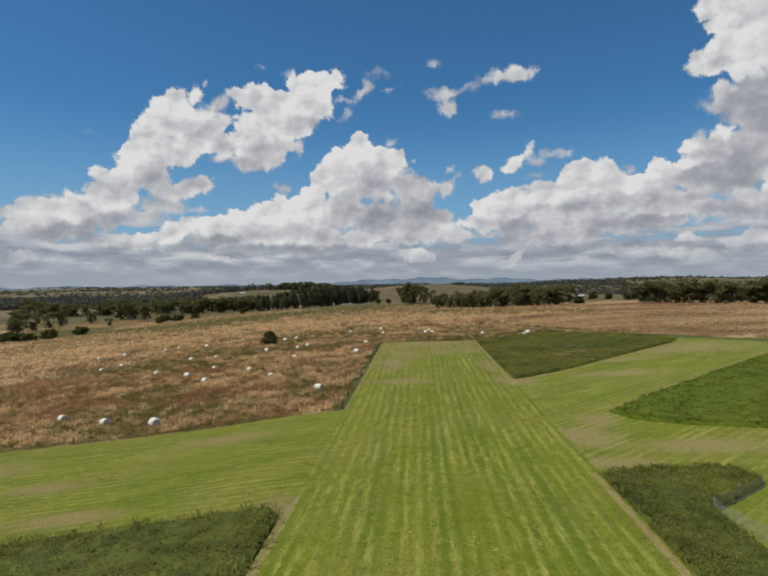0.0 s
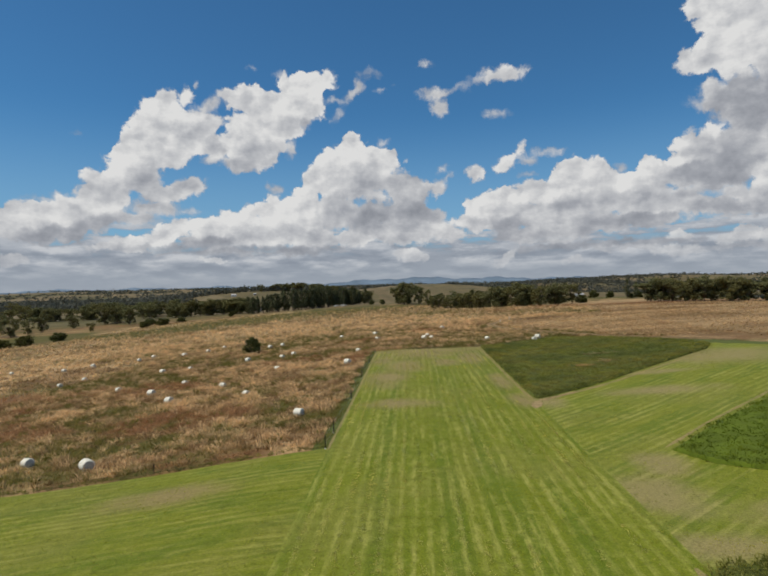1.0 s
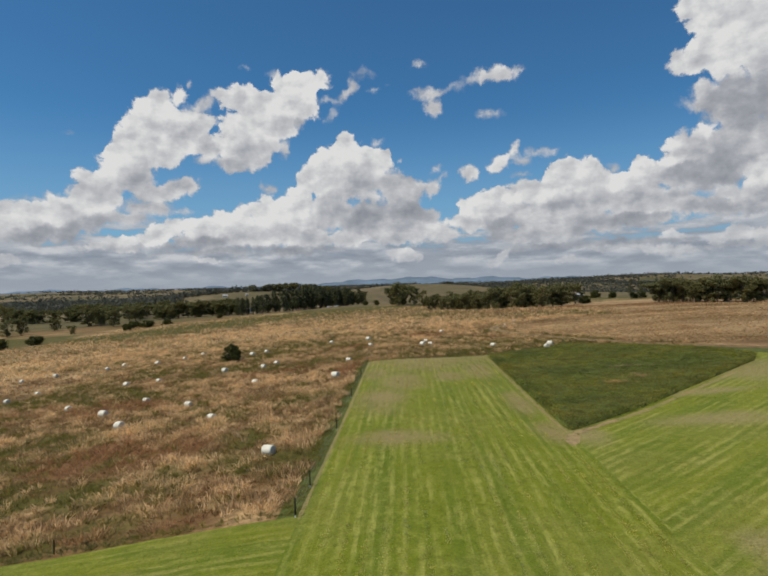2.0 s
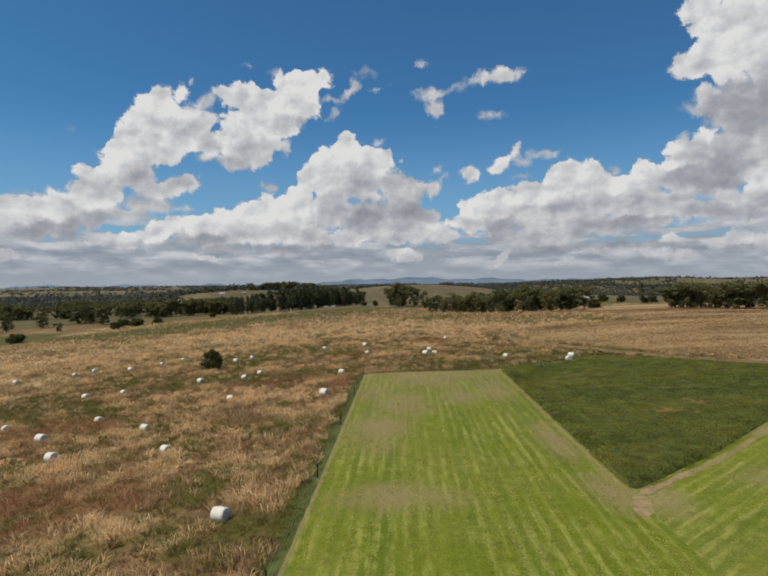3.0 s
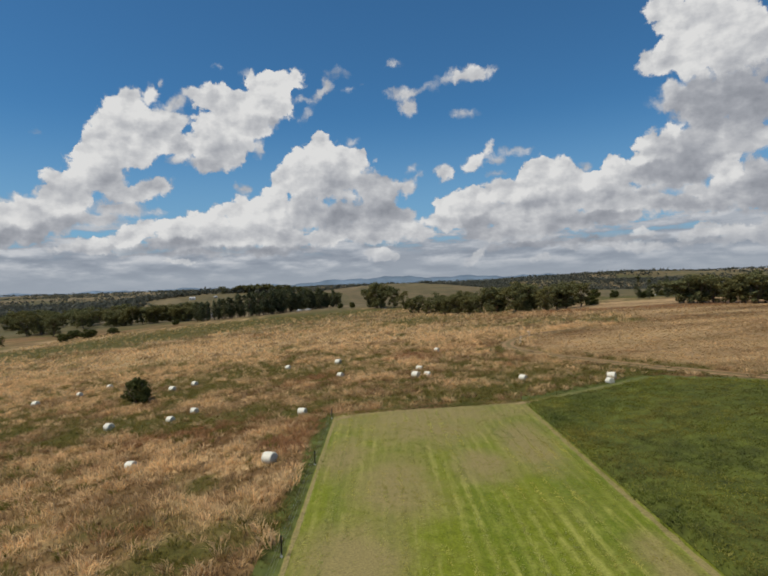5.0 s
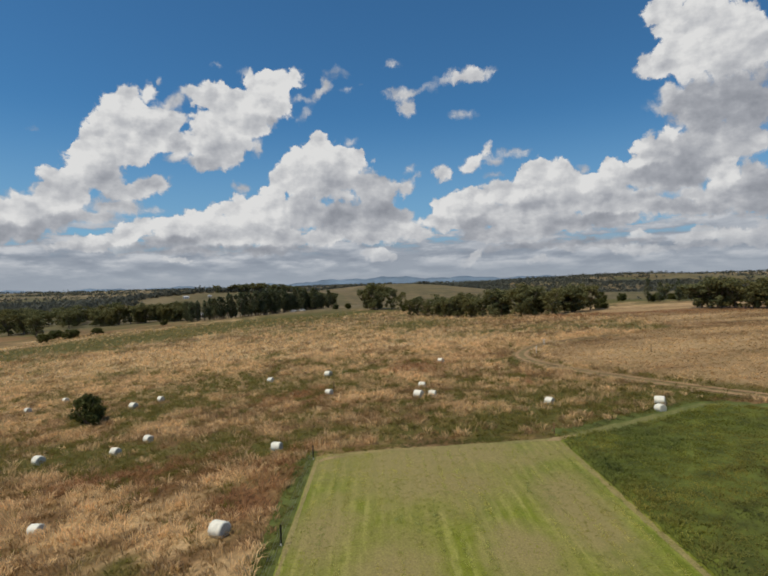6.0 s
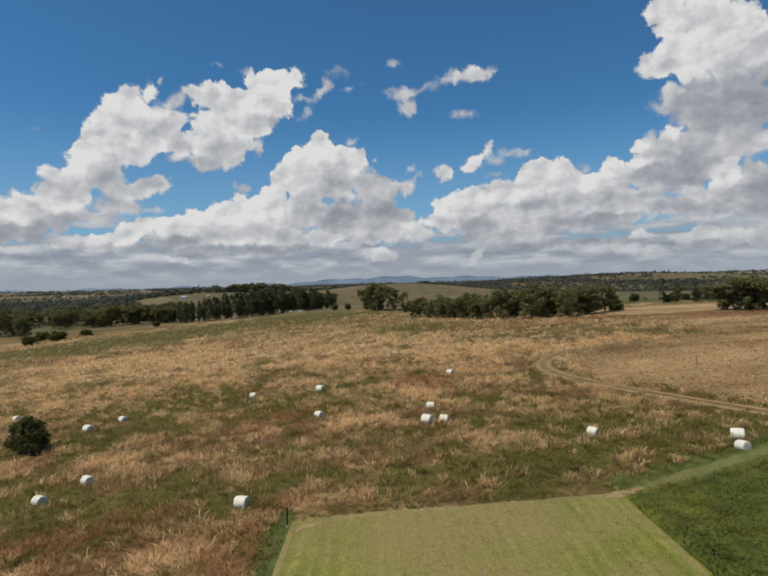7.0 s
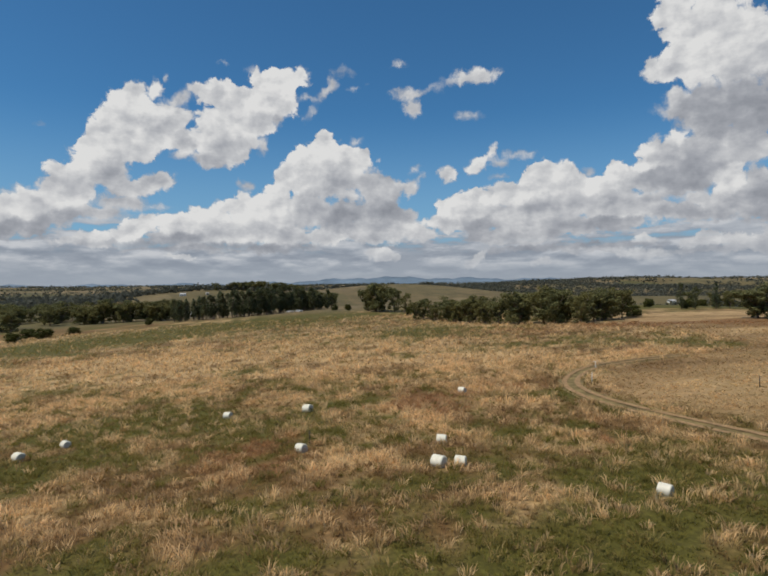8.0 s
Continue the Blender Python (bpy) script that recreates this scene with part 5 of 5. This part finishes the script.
# ---- trees ----
def limb(bm, p0, p1, r0, r1, seg=7, bends=3, rnd=None):
    """A tapered, slightly crooked limb."""
    p0, p1 = Vector(p0), Vector(p1)
    axis = (p1 - p0).normalized()
    side = axis.orthogonal().normalized()
    up = axis.cross(side)
    prev = None
    for k in range(bends + 1):
        s = k / bends
        c = p0.lerp(p1, s)
        if 0 < k < bends and rnd:
            c += Vector((rnd.uniform(-1, 1), rnd.uniform(-1, 1), 0)) * (p1 - p0).length * 0.06
        rad = r0 + (r1 - r0) * s
        ring = [bm.verts.new(c + (side * math.cos(2 * math.pi * i / seg) + up * math.sin(2 * math.pi * i / seg)) * rad) for i in range(seg)]
        if prev:
            for i in range(seg):
                bm.faces.new((prev[i], prev[(i + 1) % seg], ring[(i + 1) % seg], ring[i])).smooth = True
        prev = ring
    bm.faces.new(prev)


def leaf_cloud(centres, sizes, per, leaf, seed, flat=0.8):
    """Many small leaf sprays packed round clump centres, denser at their skin."""
    r = np.random.RandomState(seed)
    c = np.repeat(np.asarray(centres, float), per, 0)
    s = np.repeat(np.asarray(sizes, float), per)
    n = len(c)
    d = r.randn(n, 3)
    d /= np.linalg.norm(d, axis=1)[:, None]
    rad = s * (0.35 + 0.65 * r.rand(n) ** 0.5)
    p = c + d * rad[:, None] * np.array([1, 1, flat])
    nrm = d + 0.38 * r.randn(n, 3)
    nrm /= np.linalg.norm(nrm, axis=1)[:, None]
    t = np.cross(nrm, r.randn(n, 3))
    t /= np.linalg.norm(t, axis=1)[:, None]
    b = np.cross(nrm, t)
    w = (leaf * (0.6 + 0.8 * r.rand(n)))[:, None]
    v = np.stack([p - t * w * 0.5, p + b * w * 0.34, p + t * w * 0.55, p - b * w * 0.34], 1).reshape(-1, 3)
    i = np.arange(n) * 4
    return v, np.stack([i, i + 1, i + 2, i + 3], 1)


def make_tree(name, kind, tall, seed, label, category):
    """A tree as an Empty at its foot with trunk and crown; kinds: gum, poplar, shrub."""
    rnd = random.Random(seed)
    root = tagged(new(name), label, category)
    bm = bmesh.new()
    centres, sizes = [], []
    if kind == "gum":
        fork = tall * rnd.uniform(0.12, 0.2)
        lean = Vector((rnd.uniform(-0.6, 0.6), rnd.uniform(-0.6, 0.6), 0))
        limb(bm, (0, 0, -0.3), Vector((0, 0, fork)) + lean * 0.5, tall * 0.02, tall * 0.015, 8, 3, rnd)
        for k in range(rnd.randint(5, 7)):
            a = k * 2.4 + rnd.uniform(-0.4, 0.4)
            out = tall * rnd.uniform(0.1, 0.3)
            tip = Vector((math.cos(a) * out, math.sin(a) * out, tall * rnd.uniform(0.55, 0.86)))
            limb(bm, Vector((0, 0, fork * rnd.uniform(0.85, 1.0))) + lean * 0.5, tip, tall * 0.013, tall * 0.004, 6, 3, rnd)
            for j in range(5):
                q = tip + Vector((rnd.gauss(0, 1), rnd.gauss(0, 1), rnd.gauss(0, 0.8))) * tall * 0.085
                q.z = min(max(q.z, tall * 0.2), tall * 0.93)
                centres.append(q), sizes.append(tall * rnd.uniform(0.085, 0.14))
        for k in range(16):
            a = rnd.uniform(0, 6.28)
            q = Vector((math.cos(a), math.sin(a), 0)) * tall * rnd.uniform(0.04, 0.27) + Vector((0, 0, tall * rnd.uniform(0.1, 0.5)))
            centres.append(q), sizes.append(tall * rnd.uniform(0.07, 0.12))
        v, f = leaf_cloud(centres, sizes, 64, tall * 0.045, seed)
        mat = GUM
    elif kind == "poplar":
        limb(bm, (0, 0, -0.3), (0, 0, tall * 0.95), tall * 0.018, tall * 0.002, 7, 4, rnd)
        for k in range(26):
            h = rnd.uniform(0.1, 0.98)
            w = tall * 0.115 * math.sin(math.pi * min(1, h * 0.86 + 0.12)) ** 0.6
            a = rnd.uniform(0, 6.28)
            q = Vector((math.cos(a) * w * 0.55, math.sin(a) * w * 0.55, h * tall))
            if k % 4 == 0:
                limb(bm, (0, 0, h * tall * 0.85), q, tall * 0.005, tall * 0.002, 5, 2, rnd)
            centres.append(q), sizes.append(w * 0.62 + 0.15)
        v, f = leaf_cloud(centres, sizes, 46, tall * 0.035, seed, 1.5)
        mat = PINE
    else:
        for k in range(7):
            a = k * 0.9 + rnd.random()
            limb(bm, (0, 0, -0.2), (math.cos(a) * tall * 0.4, math.sin(a) * tall * 0.4, tall * rnd.uniform(0.4, 0.75)), tall * 0.02, tall * 0.006, 5, 2, rnd)
        for k in range(30):
            a, e = rnd.uniform(0, 6.28), rnd.random()
            w = tall * 0.47 * (1 - (e - 0.3) ** 2) * rnd.uniform(0.4, 0.95)
            centres.append(Vector((math.cos(a) * w, math.sin(a) * w, tall * (0.1 + 0.75 * e)))), sizes.append(tall * rnd.uniform(0.12, 0.2))
        for k in range(5):
            centres.append(Vector((rnd.uniform(-0.15, 0.15) * tall, rnd.uniform(-0.15, 0.15) * tall, tall * (0.26 + 0.1 * k)))), sizes.append(tall * 0.34)
        v, f = leaf_cloud(centres, sizes, 150, tall * 0.065, seed)
        mat = BUSHY
    part("trunk" if kind != "shrub" else "stems", bm, BARK, root)
    crown = new("crown", mesh_from("crown", v, f, mat, smooth=False))
    crown.parent = root
    return root


class Nursery:
    """Keeps one built tree of each kind and stands copies of it about."""
    def __init__(self, name, kind, tall, count, seed, label, category):
        self.tall = tall
        self.models = [make_tree(name, kind, tall, seed + k, label, category) for k in range(count)]
        self.fresh = list(self.models)
        self.rnd = random.Random(seed)

    def stand(self, x, y, tall, wide=1.0, label="", group=""):
        s = tall / self.tall
        m = pose(x, y, seat(x, y) - 0.05, 0, 0, self.rnd.uniform(0, 360)) @ Matrix.Diagonal((s * wide, s * wide, s, 1))
        if self.fresh:
            ob = self.fresh.pop(0)
            ob.matrix_world = m
        else:
            ob = copy_thing(self.rnd.choice(self.models), Matrix.Identity(4))
            ob.matrix_world = m
        return tagged(ob, label, "", group)


GUMS = Nursery("gum_tree", "gum", 12.0, 6, 1000, "dark olive eucalyptus with spreading crown in paddock", "tree")
POPLARS = Nursery("poplar_tree", "poplar", 15.0, 4, 1100, "narrow dark green poplar in a windbreak row", "tree")
SHRUBS = Nursery("shrub", "shrub", 4.0, 4, 1200, "dense rounded dark green shrub in dry grass", "shrub")

rnd = random.Random(12)


def row_of(nursery, points, count, tall, jitter, wide=1.0, group=""):
    """Trees along a bent line."""
    p = np.array(points, float)
    s = np.concatenate([[0], np.cumsum(np.hypot(*np.diff(p, axis=0).T))])
    for k in range(count):
        q = (k + rnd.uniform(0.1, 0.9)) / count * s[-1]
        x, y = np.interp(q, s, p[:, 0]), np.interp(q, s, p[:, 1])
        h = np.interp(q / s[-1], np.linspace(0, 1, len(tall)), tall)
        nursery.stand(x + rnd.gauss(0, jitter), y + rnd.gauss(0, jitter), h * rnd.uniform(0.82, 1.12), wide * rnd.uniform(0.85, 1.15), group=group)


# the windbreak at the meadow's far edge
row_of(GUMS, [(19.2, 391.2), (31.2, 374.4), (42, 348), (51.6, 319.2), (62.4, 296.4), (74.4, 307.2), (88.8, 320.4)], 30, [10, 10.4, 10.8, 11.2, 12.2, 11.8, 10.4], 2.4, 1.25, "gum windbreak")
# gums on the right-hand brow
row_of(GUMS, [(118.8, 288), (124.8, 271.2), (139.2, 256.8), (158.4, 247.2), (182.4, 242.4), (216, 246)], 36, [10.2, 10.8, 10.8, 11.2, 10.8], 2.2, 1.45, "gums on the brow")
# the poplar windbreak
row_of(POPLARS, [(-134.4, 477.6), (-108, 486), (-84, 494.4), (-66, 523.2), (-45.6, 554.4)], 84, [14, 16.5, 17.5, 17, 15], 3.2, 1.4, "poplar windbreak")
row_of(GUMS, [(-72, 534), (-48, 566.4), (-33.6, 578.4)], 12, [14.4, 13.2], 4.0, 1.25, "gums beside poplars")
row_of(GUMS, [(-10.8, 470.4), (2.4, 452.4), (14.4, 434.4)], 6, [15.6, 16.8, 10.8], 2.0, 1.15, "gums by the gate")
row_of(GUMS, [(-223.2, 528), (-198, 513.6), (-177.6, 516), (-156, 511.2), (-139.2, 498)], 22, [13, 14.5, 14, 14], 5.0, 1.4, "gums on the left flat")
row_of(GUMS, [(-396, 564), (-342, 561.6), (-288, 564), (-246, 576)], 30, [14, 15, 14], 7.0, 1.4, "gums on the left flat")
row_of(GUMS, [(-314.4, 422.4), (-291.6, 396), (-270, 474)], 5, [16, 16, 12.5], 4.0, 1.15, "paddock gums")
row_of(GUMS, [(-200, 560), (-170, 548), (-150, 545)], 6, [13, 13], 5.0, 1.3, "gums on the left flat")
row_of(GUMS, [(-520, 760), (-430, 735), (-350, 745)], 12, [12, 13], 16.0, 1.3, "gums on the left flat")
row_of(GUMS, [(-290, 1130), (-255, 1145), (-215, 1165), (-160, 1180)], 24, [17, 18, 17], 12.0, 1.4, "gums on the far knoll")
row_of(GUMS, [(195, 470), (225, 455), (260, 440)], 8, [10, 11], 5.0, 1.2, "gums below the brow")
row_of(GUMS, [(158, 366), (166, 364), (176, 360)], 7, [8, 9], 2.5, 1.2, "gums below the brow")
for x, y, h in ((-263, 484, 19), (-261, 497, 19), (-250, 480, 16), (-226, 455, 14.5), (-254, 536, 18), (-249, 549, 17), (-240, 520, 16), (-536, 755, 20), (-591, 818, 20), (-511, 744, 13), (-420, 602, 17), (-274, 368, 12.5), (-282, 374, 10), (-319, 762, 20), (-228, 403, 6.5)):
    GUMS.stand(x, y, h, 1.3, "broad olive eucalyptus standing on the valley flat", "valley gums")
for x, y, h in ((-190.8, 417.6, 4.8), (-176.4, 406.8, 5.04), (-182.4, 391.2, 4.2), (-213.6, 314.4, 5.4), (-205.2, 331.2, 4.8), (-223.2, 309.6, 4.32), (-235.2, 314.4, 4.8), (-169.2, 422.4, 3.84), (-144, 462, 3.6), (-21.6, 492, 3.84), (-31.2, 504, 3.6), (19.2, 422.4, 5.4), (133.5, 415, 5.2), (140, 401, 4.2), (143, 372, 3), (152, 383.5, 4.2), (176.5, 416, 3.6), (98.4, 326.4, 4.2), (-246, 321.6, 5.04)):
    SHRUBS.stand(x, y, h * 1.15, 1.7 if x < -150 else 1.2)
SHRUBS.stand(-41.3, 165.6, 4.9, 1.0, "large dense dark green bush standing among bales")
for x, y, h in ((138.9, 367.9, 12.5), (141.6, 360.7, 10.5), (151, 361.1, 11.5), (360, 504, 14)):
    POPLARS.stand(x, y, h, 1.25, "single narrow dark poplar beyond the brow")


def far_trees(name, count, region, tall, seed, label, clumped=0.55, cell=120.0):
    """Distant woodland: each tree a small cloud of leaves, all in one object."""
    r = np.random.RandomState(seed)
    x0, x1, y0, y1 = region
    x, y = x0 + r.rand(count * 6) * (x1 - x0), y0 + r.rand(count * 6) * (y1 - y0)
    keep = (fractal(x / 3.0, y, cell, seed, 3) + 0.02 * r.randn(len(x)) > clumped) & (np.hypot(x, y - 144) > 456) & ~((np.abs(x - 12) < 228) & (y > 670) & (y < 1500)) & (gauss(x, y, -270, 1010, 130, 130) < 0.4)
    x, y = x[keep][:count], y[keep][:count]
    h = tall * (0.6 + 0.7 * r.rand(len(x)))
    base = np.stack([x, y, land(x, y)], 1)
    cs, ss = [], []
    for k in range(4):
        o = r.randn(len(x), 3) * np.array([0.5, 0.35, 0.12]) * h[:, None]
        o[:, 2] += h * (0.28 + 0.34 * r.rand(len(x)))
        cs.append(base + o), ss.append(h * (0.27 + 0.12 * r.rand(len(x))))
    v, f = leaf_cloud(np.concatenate(cs), np.concatenate(ss), 4, tall * 0.45, seed)
    tagged(new(name, mesh_from(name, v, f, HAZED_WOODS, smooth=False)), label, "woodland", kind="stuff")


far_trees("far_woodland", 5200, (-1250, 40, 700, 2000), 11, 31, "dark scattered gum woodland across far paddocks", 0.53, 190.0)
far_trees("far_woodland", 6500, (110, 1900, 700, 2900), 10, 33, "dark scattered gum woodland on a far hillside", 0.53, 230.0)
far_trees("far_woodland", 3600, (-2600, 2200, 1900, 4000), 13, 35, "dark band of woodland towards the horizon", 0.52)


# ---- fences and posts ----
def box(bm, x0, x1, y0, y1, z0, z1):
    v = [bm.verts.new(c) for c in ((x0, y0, z0), (x1, y0, z0), (x1, y1, z0), (x0, y1, z0), (x0, y0, z1), (x1, y0, z1), (x1, y1, z1), (x0, y1, z1))]
    for f in ((3, 2, 1, 0), (4, 5, 6, 7), (0, 1, 5, 4), (1, 2, 6, 5), (2, 3, 7, 6), (3, 0, 4, 7)):
        bm.faces.new([v[i] for i in f])


def star_post(tall, x, y, z, wide=0.045):
    """A three-winged steel picket."""
    bm = bmesh.new()
    for k in range(3):
        b2 = bmesh.new()
        box(b2, 0, wide, -0.005, 0.005, -0.3, tall)
        b2.transform(Matrix.Translation((x, y, z)) @ Matrix.Rotation(k * 2.094, 4, "Z"))
        me = bpy.data.meshes.new("tmp")
        b2.to_mesh(me)
        b2.free()
        bm.from_mesh(me)
        bpy.data.meshes.remove(me)
    return bm


def wire_run(points, rad=0.006):
    bm = bmesh.new()
    for a, b in zip(points, points[1:]):
        limb(bm, a, b, rad, rad, 5, 1)
    return bm


def electric_fence():
    fence = tagged(new("wire_fence"), "low wire fence on dark steel posts beside turf", "fence")
    spots = [(-4.8, 63.12), (-4.74, 68.64), (-4.68, 85.2), (-4.68, 101.64), (-4.68, 118.2), (-4.68, 135.12)]
    for x, y in spots:
        z = seat(x, y)
        p = part("post", star_post(1.35, x, y, z, 0.06), PAINTED, fence, "dark steel picket")
        bm = bmesh.new()
        box(bm, x - 0.05, x + 0.05, y - 0.05, y + 0.05, z, z + 0.16)
        part("insulator", bm, WHITE, p, "white plastic insulator")
    for h in (0.4, 0.85, 1.2):
        part("wire", wire_run([(x, y, seat(x, y) + h) for x, y in spots]), STEEL, fence)
    west = [(-4.8 - 16.2 * k, 63.48 - 1.9 * k) for k in range(1, 5)]
    for x, y in west:
        part("post", star_post(0.95, x, y + 0.5, seat(x, y), 0.05), PAINTED, fence, "dark steel picket")


def net_fence():
    fence = tagged(new("net_fence"), "grey netting fence on thin steel posts", "fence")
    runs = [[(23.88, 33.12), (26.64, 35.04), (29.4, 37.08)], [(23.88, 33.12), (24.12, 30.72), (24.72, 28.68), (25.08, 25.8), (25.2, 22.2)]]
    for run in runs:
        for (x, y), (x2, y2) in zip(run, run[1:]):
            z, z2 = seat(x, y), seat(x2, y2)
            d = Vector((x2 - x, y2 - y, z2 - z))
            bm = bmesh.new()
            n, rows = int(d.length / 0.1), 12
            top = 1.05
            for k in range(n + 1):
                s = k / n
                sag = 0.16 * math.sin(math.pi * s)
                a = Vector((x, y, z)) + d * s
                e = d.normalized() * 0.006
                q = [bm.verts.new(a + e * g + Vector((0, 0, h))) for g, h in ((-1, 0.02), (1, 0.02), (1, top - sag), (-1, top - sag))]
                bm.faces.new(q)
            for j in range(rows):
                prev = None
                for k in range(7):
                    s = k / 6
                    h = 0.03 + (top - 0.16 * math.sin(math.pi * s) - 0.04) * j / (rows - 1)
                    a = Vector((x, y, z + h)) + d * s
                    pair = [bm.verts.new(a + Vector((0, 0, g))) for g in (-0.006, 0.006)]
                    if prev:
                        bm.faces.new((prev[0], pair[0], pair[1], prev[1]))
                    prev = pair
            part("net", bm, NET, fence, "sagging grey net panel")
            bm = bmesh.new()
            limb(bm, (x, y, z - 0.2), (x, y, z + 1.12), 0.016, 0.014, 8, 1)
            part("post", bm, STEEL, fence)
        x, y = run[-1]
        bm = bmesh.new()
        limb(bm, (x, y, seat(x, y) - 0.2), (x, y, seat(x, y) + 1.12), 0.016, 0.014, 8, 1)
        part("post", bm, STEEL, fence)
    bm = bmesh.new()
    for (x, y), (x2, y2) in zip(runs[0], runs[0][1:]):
        limb(bm, (x, y - 0.1, seat(x, y) + 0.07), (x2, y2 - 0.1, seat(x2, y2) + 0.07), 0.05, 0.05, 6, 1)
    part("bottom_rail", bm, STEEL, fence, "thin steel rail along the foot")


def marker_post(x, y, tall, mat, cross, label):
    z = seat(x, y)
    ob = tagged(new("marker_post"), label, "post")
    ob.location = (x, y, z)
    bm = bmesh.new()
    limb(bm, (0, 0, -0.3), (0, 0, tall), 0.05, 0.045, 8, 2)
    part("stake", bm, mat, ob)
    bm = bmesh.new()
    if cross:
        limb(bm, (-0.45, 0, tall - 0.05), (0.35, 0, tall + 0.02), 0.035, 0.035, 6, 1)
        part("crossbar", bm, mat, ob)
    else:
        limb(bm, (0, 0, tall), (0, 0, tall + 0.06), 0.06, 0.04, 8, 1)
        part("cap", bm, mat, ob)


electric_fence()
net_fence()
marker_post(-5.52, 169.8, 1.5, PAINTED, False, "thin dark stake standing beside a bale")
marker_post(32.28, 192.72, 1.5, WHITE, False, "white post at the bend of a track")
marker_post(37.2, 204.24, 1.2, WHITE, True, "white post with crossbar beside a track")
marker_post(19.1, 139.7, 1.1, TIMBER, False, "short reddish brown timber post beside a path")
marker_post(50.64, 183.96, 1.4, PAINTED, False, "dark weathered post in dry grass")


# ---- farm buildings far off ----
def farmhouse(x, y, turn, wide, deep, tall, wall, roof, label):
    house = tagged(new("farmhouse"), label, "house")
    house.matrix_world = pose(x, y, seat(x, y), 0, 0, turn)
    bm = bmesh.new()
    box(bm, -wide / 2, wide / 2, -deep / 2, deep / 2, -1.5, tall)
    part("wall", bm, wall, house)
    bm = bmesh.new()
    o, rise = 0.5, deep * 0.28
    pts = [(-wide / 2 - o, -deep / 2 - o, tall + 0.003), (wide / 2 + o, -deep / 2 - o, tall + 0.003), (wide / 2 + o, deep / 2 + o, tall + 0.003), (-wide / 2 - o, deep / 2 + o, tall + 0.003), (-wide / 2, 0, tall + rise), (wide / 2, 0, tall + rise)]
    v = [bm.verts.new(p) for p in pts]
    for f in ((0, 1, 5, 4), (2, 3, 4, 5), (0, 4, 3), (1, 2, 5), (3, 2, 1, 0)):
        bm.faces.new([v[i] for i in f])
    part("roof", bm, roof, house)
    for k in (-0.32, 0.0, 0.32):
        bm = bmesh.new()
        if k:
            box(bm, k * wide - 0.7, k * wide + 0.7, -deep / 2 - 0.04, -deep / 2 - 0.003, 0.9, 2.1)
            part("window", bm, GLASSY, house)
        else:
            box(bm, -0.5, 0.5, -deep / 2 - 0.05, -deep / 2 - 0.003, 0, 2.05)
            part("door", bm, PAINTED, house)


farmhouse(-318, 1010, 12, 9, 6, 2.6, WHITE, TIN, "white farmhouse with pale iron roof on hillside")
farmhouse(-285, 1030, 30, 5, 4, 2.2, BRICKY, TIN, "cream farm shed with iron roof beside house")
farmhouse(-141.6, 528, -10, 9, 6, 2.8, BRICKY, TIN, "grey iron shed among windbreak trees")
farmhouse(150, 505, 20, 6, 4.5, 2.4, WHITE, TIN, "white cottage beyond the windbreak")
farmhouse(504, 1080, 20, 14, 8, 3.0, WHITE, TIN, "white farmhouse on far wooded slope")


# ---- parked vehicles far off ----
def utility(x, y, turn):
    """A white farm utility: cab with windows, tray with sides, four wheels."""
    car = tagged(new("farm_utility"), "small white farm utility parked by the windbreak", "vehicle", "parked utilities")
    car.matrix_world = pose(x, y, seat(x, y), 0, 0, turn)
    bm = bmesh.new()
    prof = [(-2.5, 0.45), (-2.5, 0.95), (-1.3, 1.08), (-0.75, 1.72), (0.45, 1.75), (0.6, 1.0), (0.6, 0.45)]
    sides = [[bm.verts.new((px_, py_, pz_)) for px_, pz_ in prof] for py_ in (-0.88, 0.88)]
    for k in range(len(prof)):
        j = (k + 1) % len(prof)
        bm.faces.new((sides[0][k], sides[0][j], sides[1][j], sides[1][k]))
    bm.faces.new(sides[0][::-1])
    bm.faces.new(sides[1])
    part("cab", bm, WHITE, car)
    bm = bmesh.new()
    box(bm, 0.7, 2.6, -0.95, 0.95, 0.75, 0.85)
    for a in ((0.7, 2.6, -0.95, -0.91), (0.7, 2.6, 0.91, 0.95), (0.7, 0.74, -0.91, 0.91), (2.56, 2.6, -0.91, 0.91)):
        box(bm, *a, 0.853, 1.2)
    part("tray", bm, WHITE, car)
    for side in (-1, 1):
        bm = bmesh.new()
        box(bm, -0.7, 0.3, side * 0.884 - 0.003, side * 0.884 + 0.003, 1.15, 1.62)
        part("window", bm, GLASSY, car)
        for wx in (-1.75, 1.7):
            bm = bmesh.new()
            limb(bm, (wx, side * 0.66, 0.36), (wx, side * 0.86, 0.36), 0.36, 0.36, 16, 1)
            part("wheel", bm, PAINTED, car, "dark rubber wheel")


utility(-63.5, 508, 12)
utility(-57.5, 510, -8)
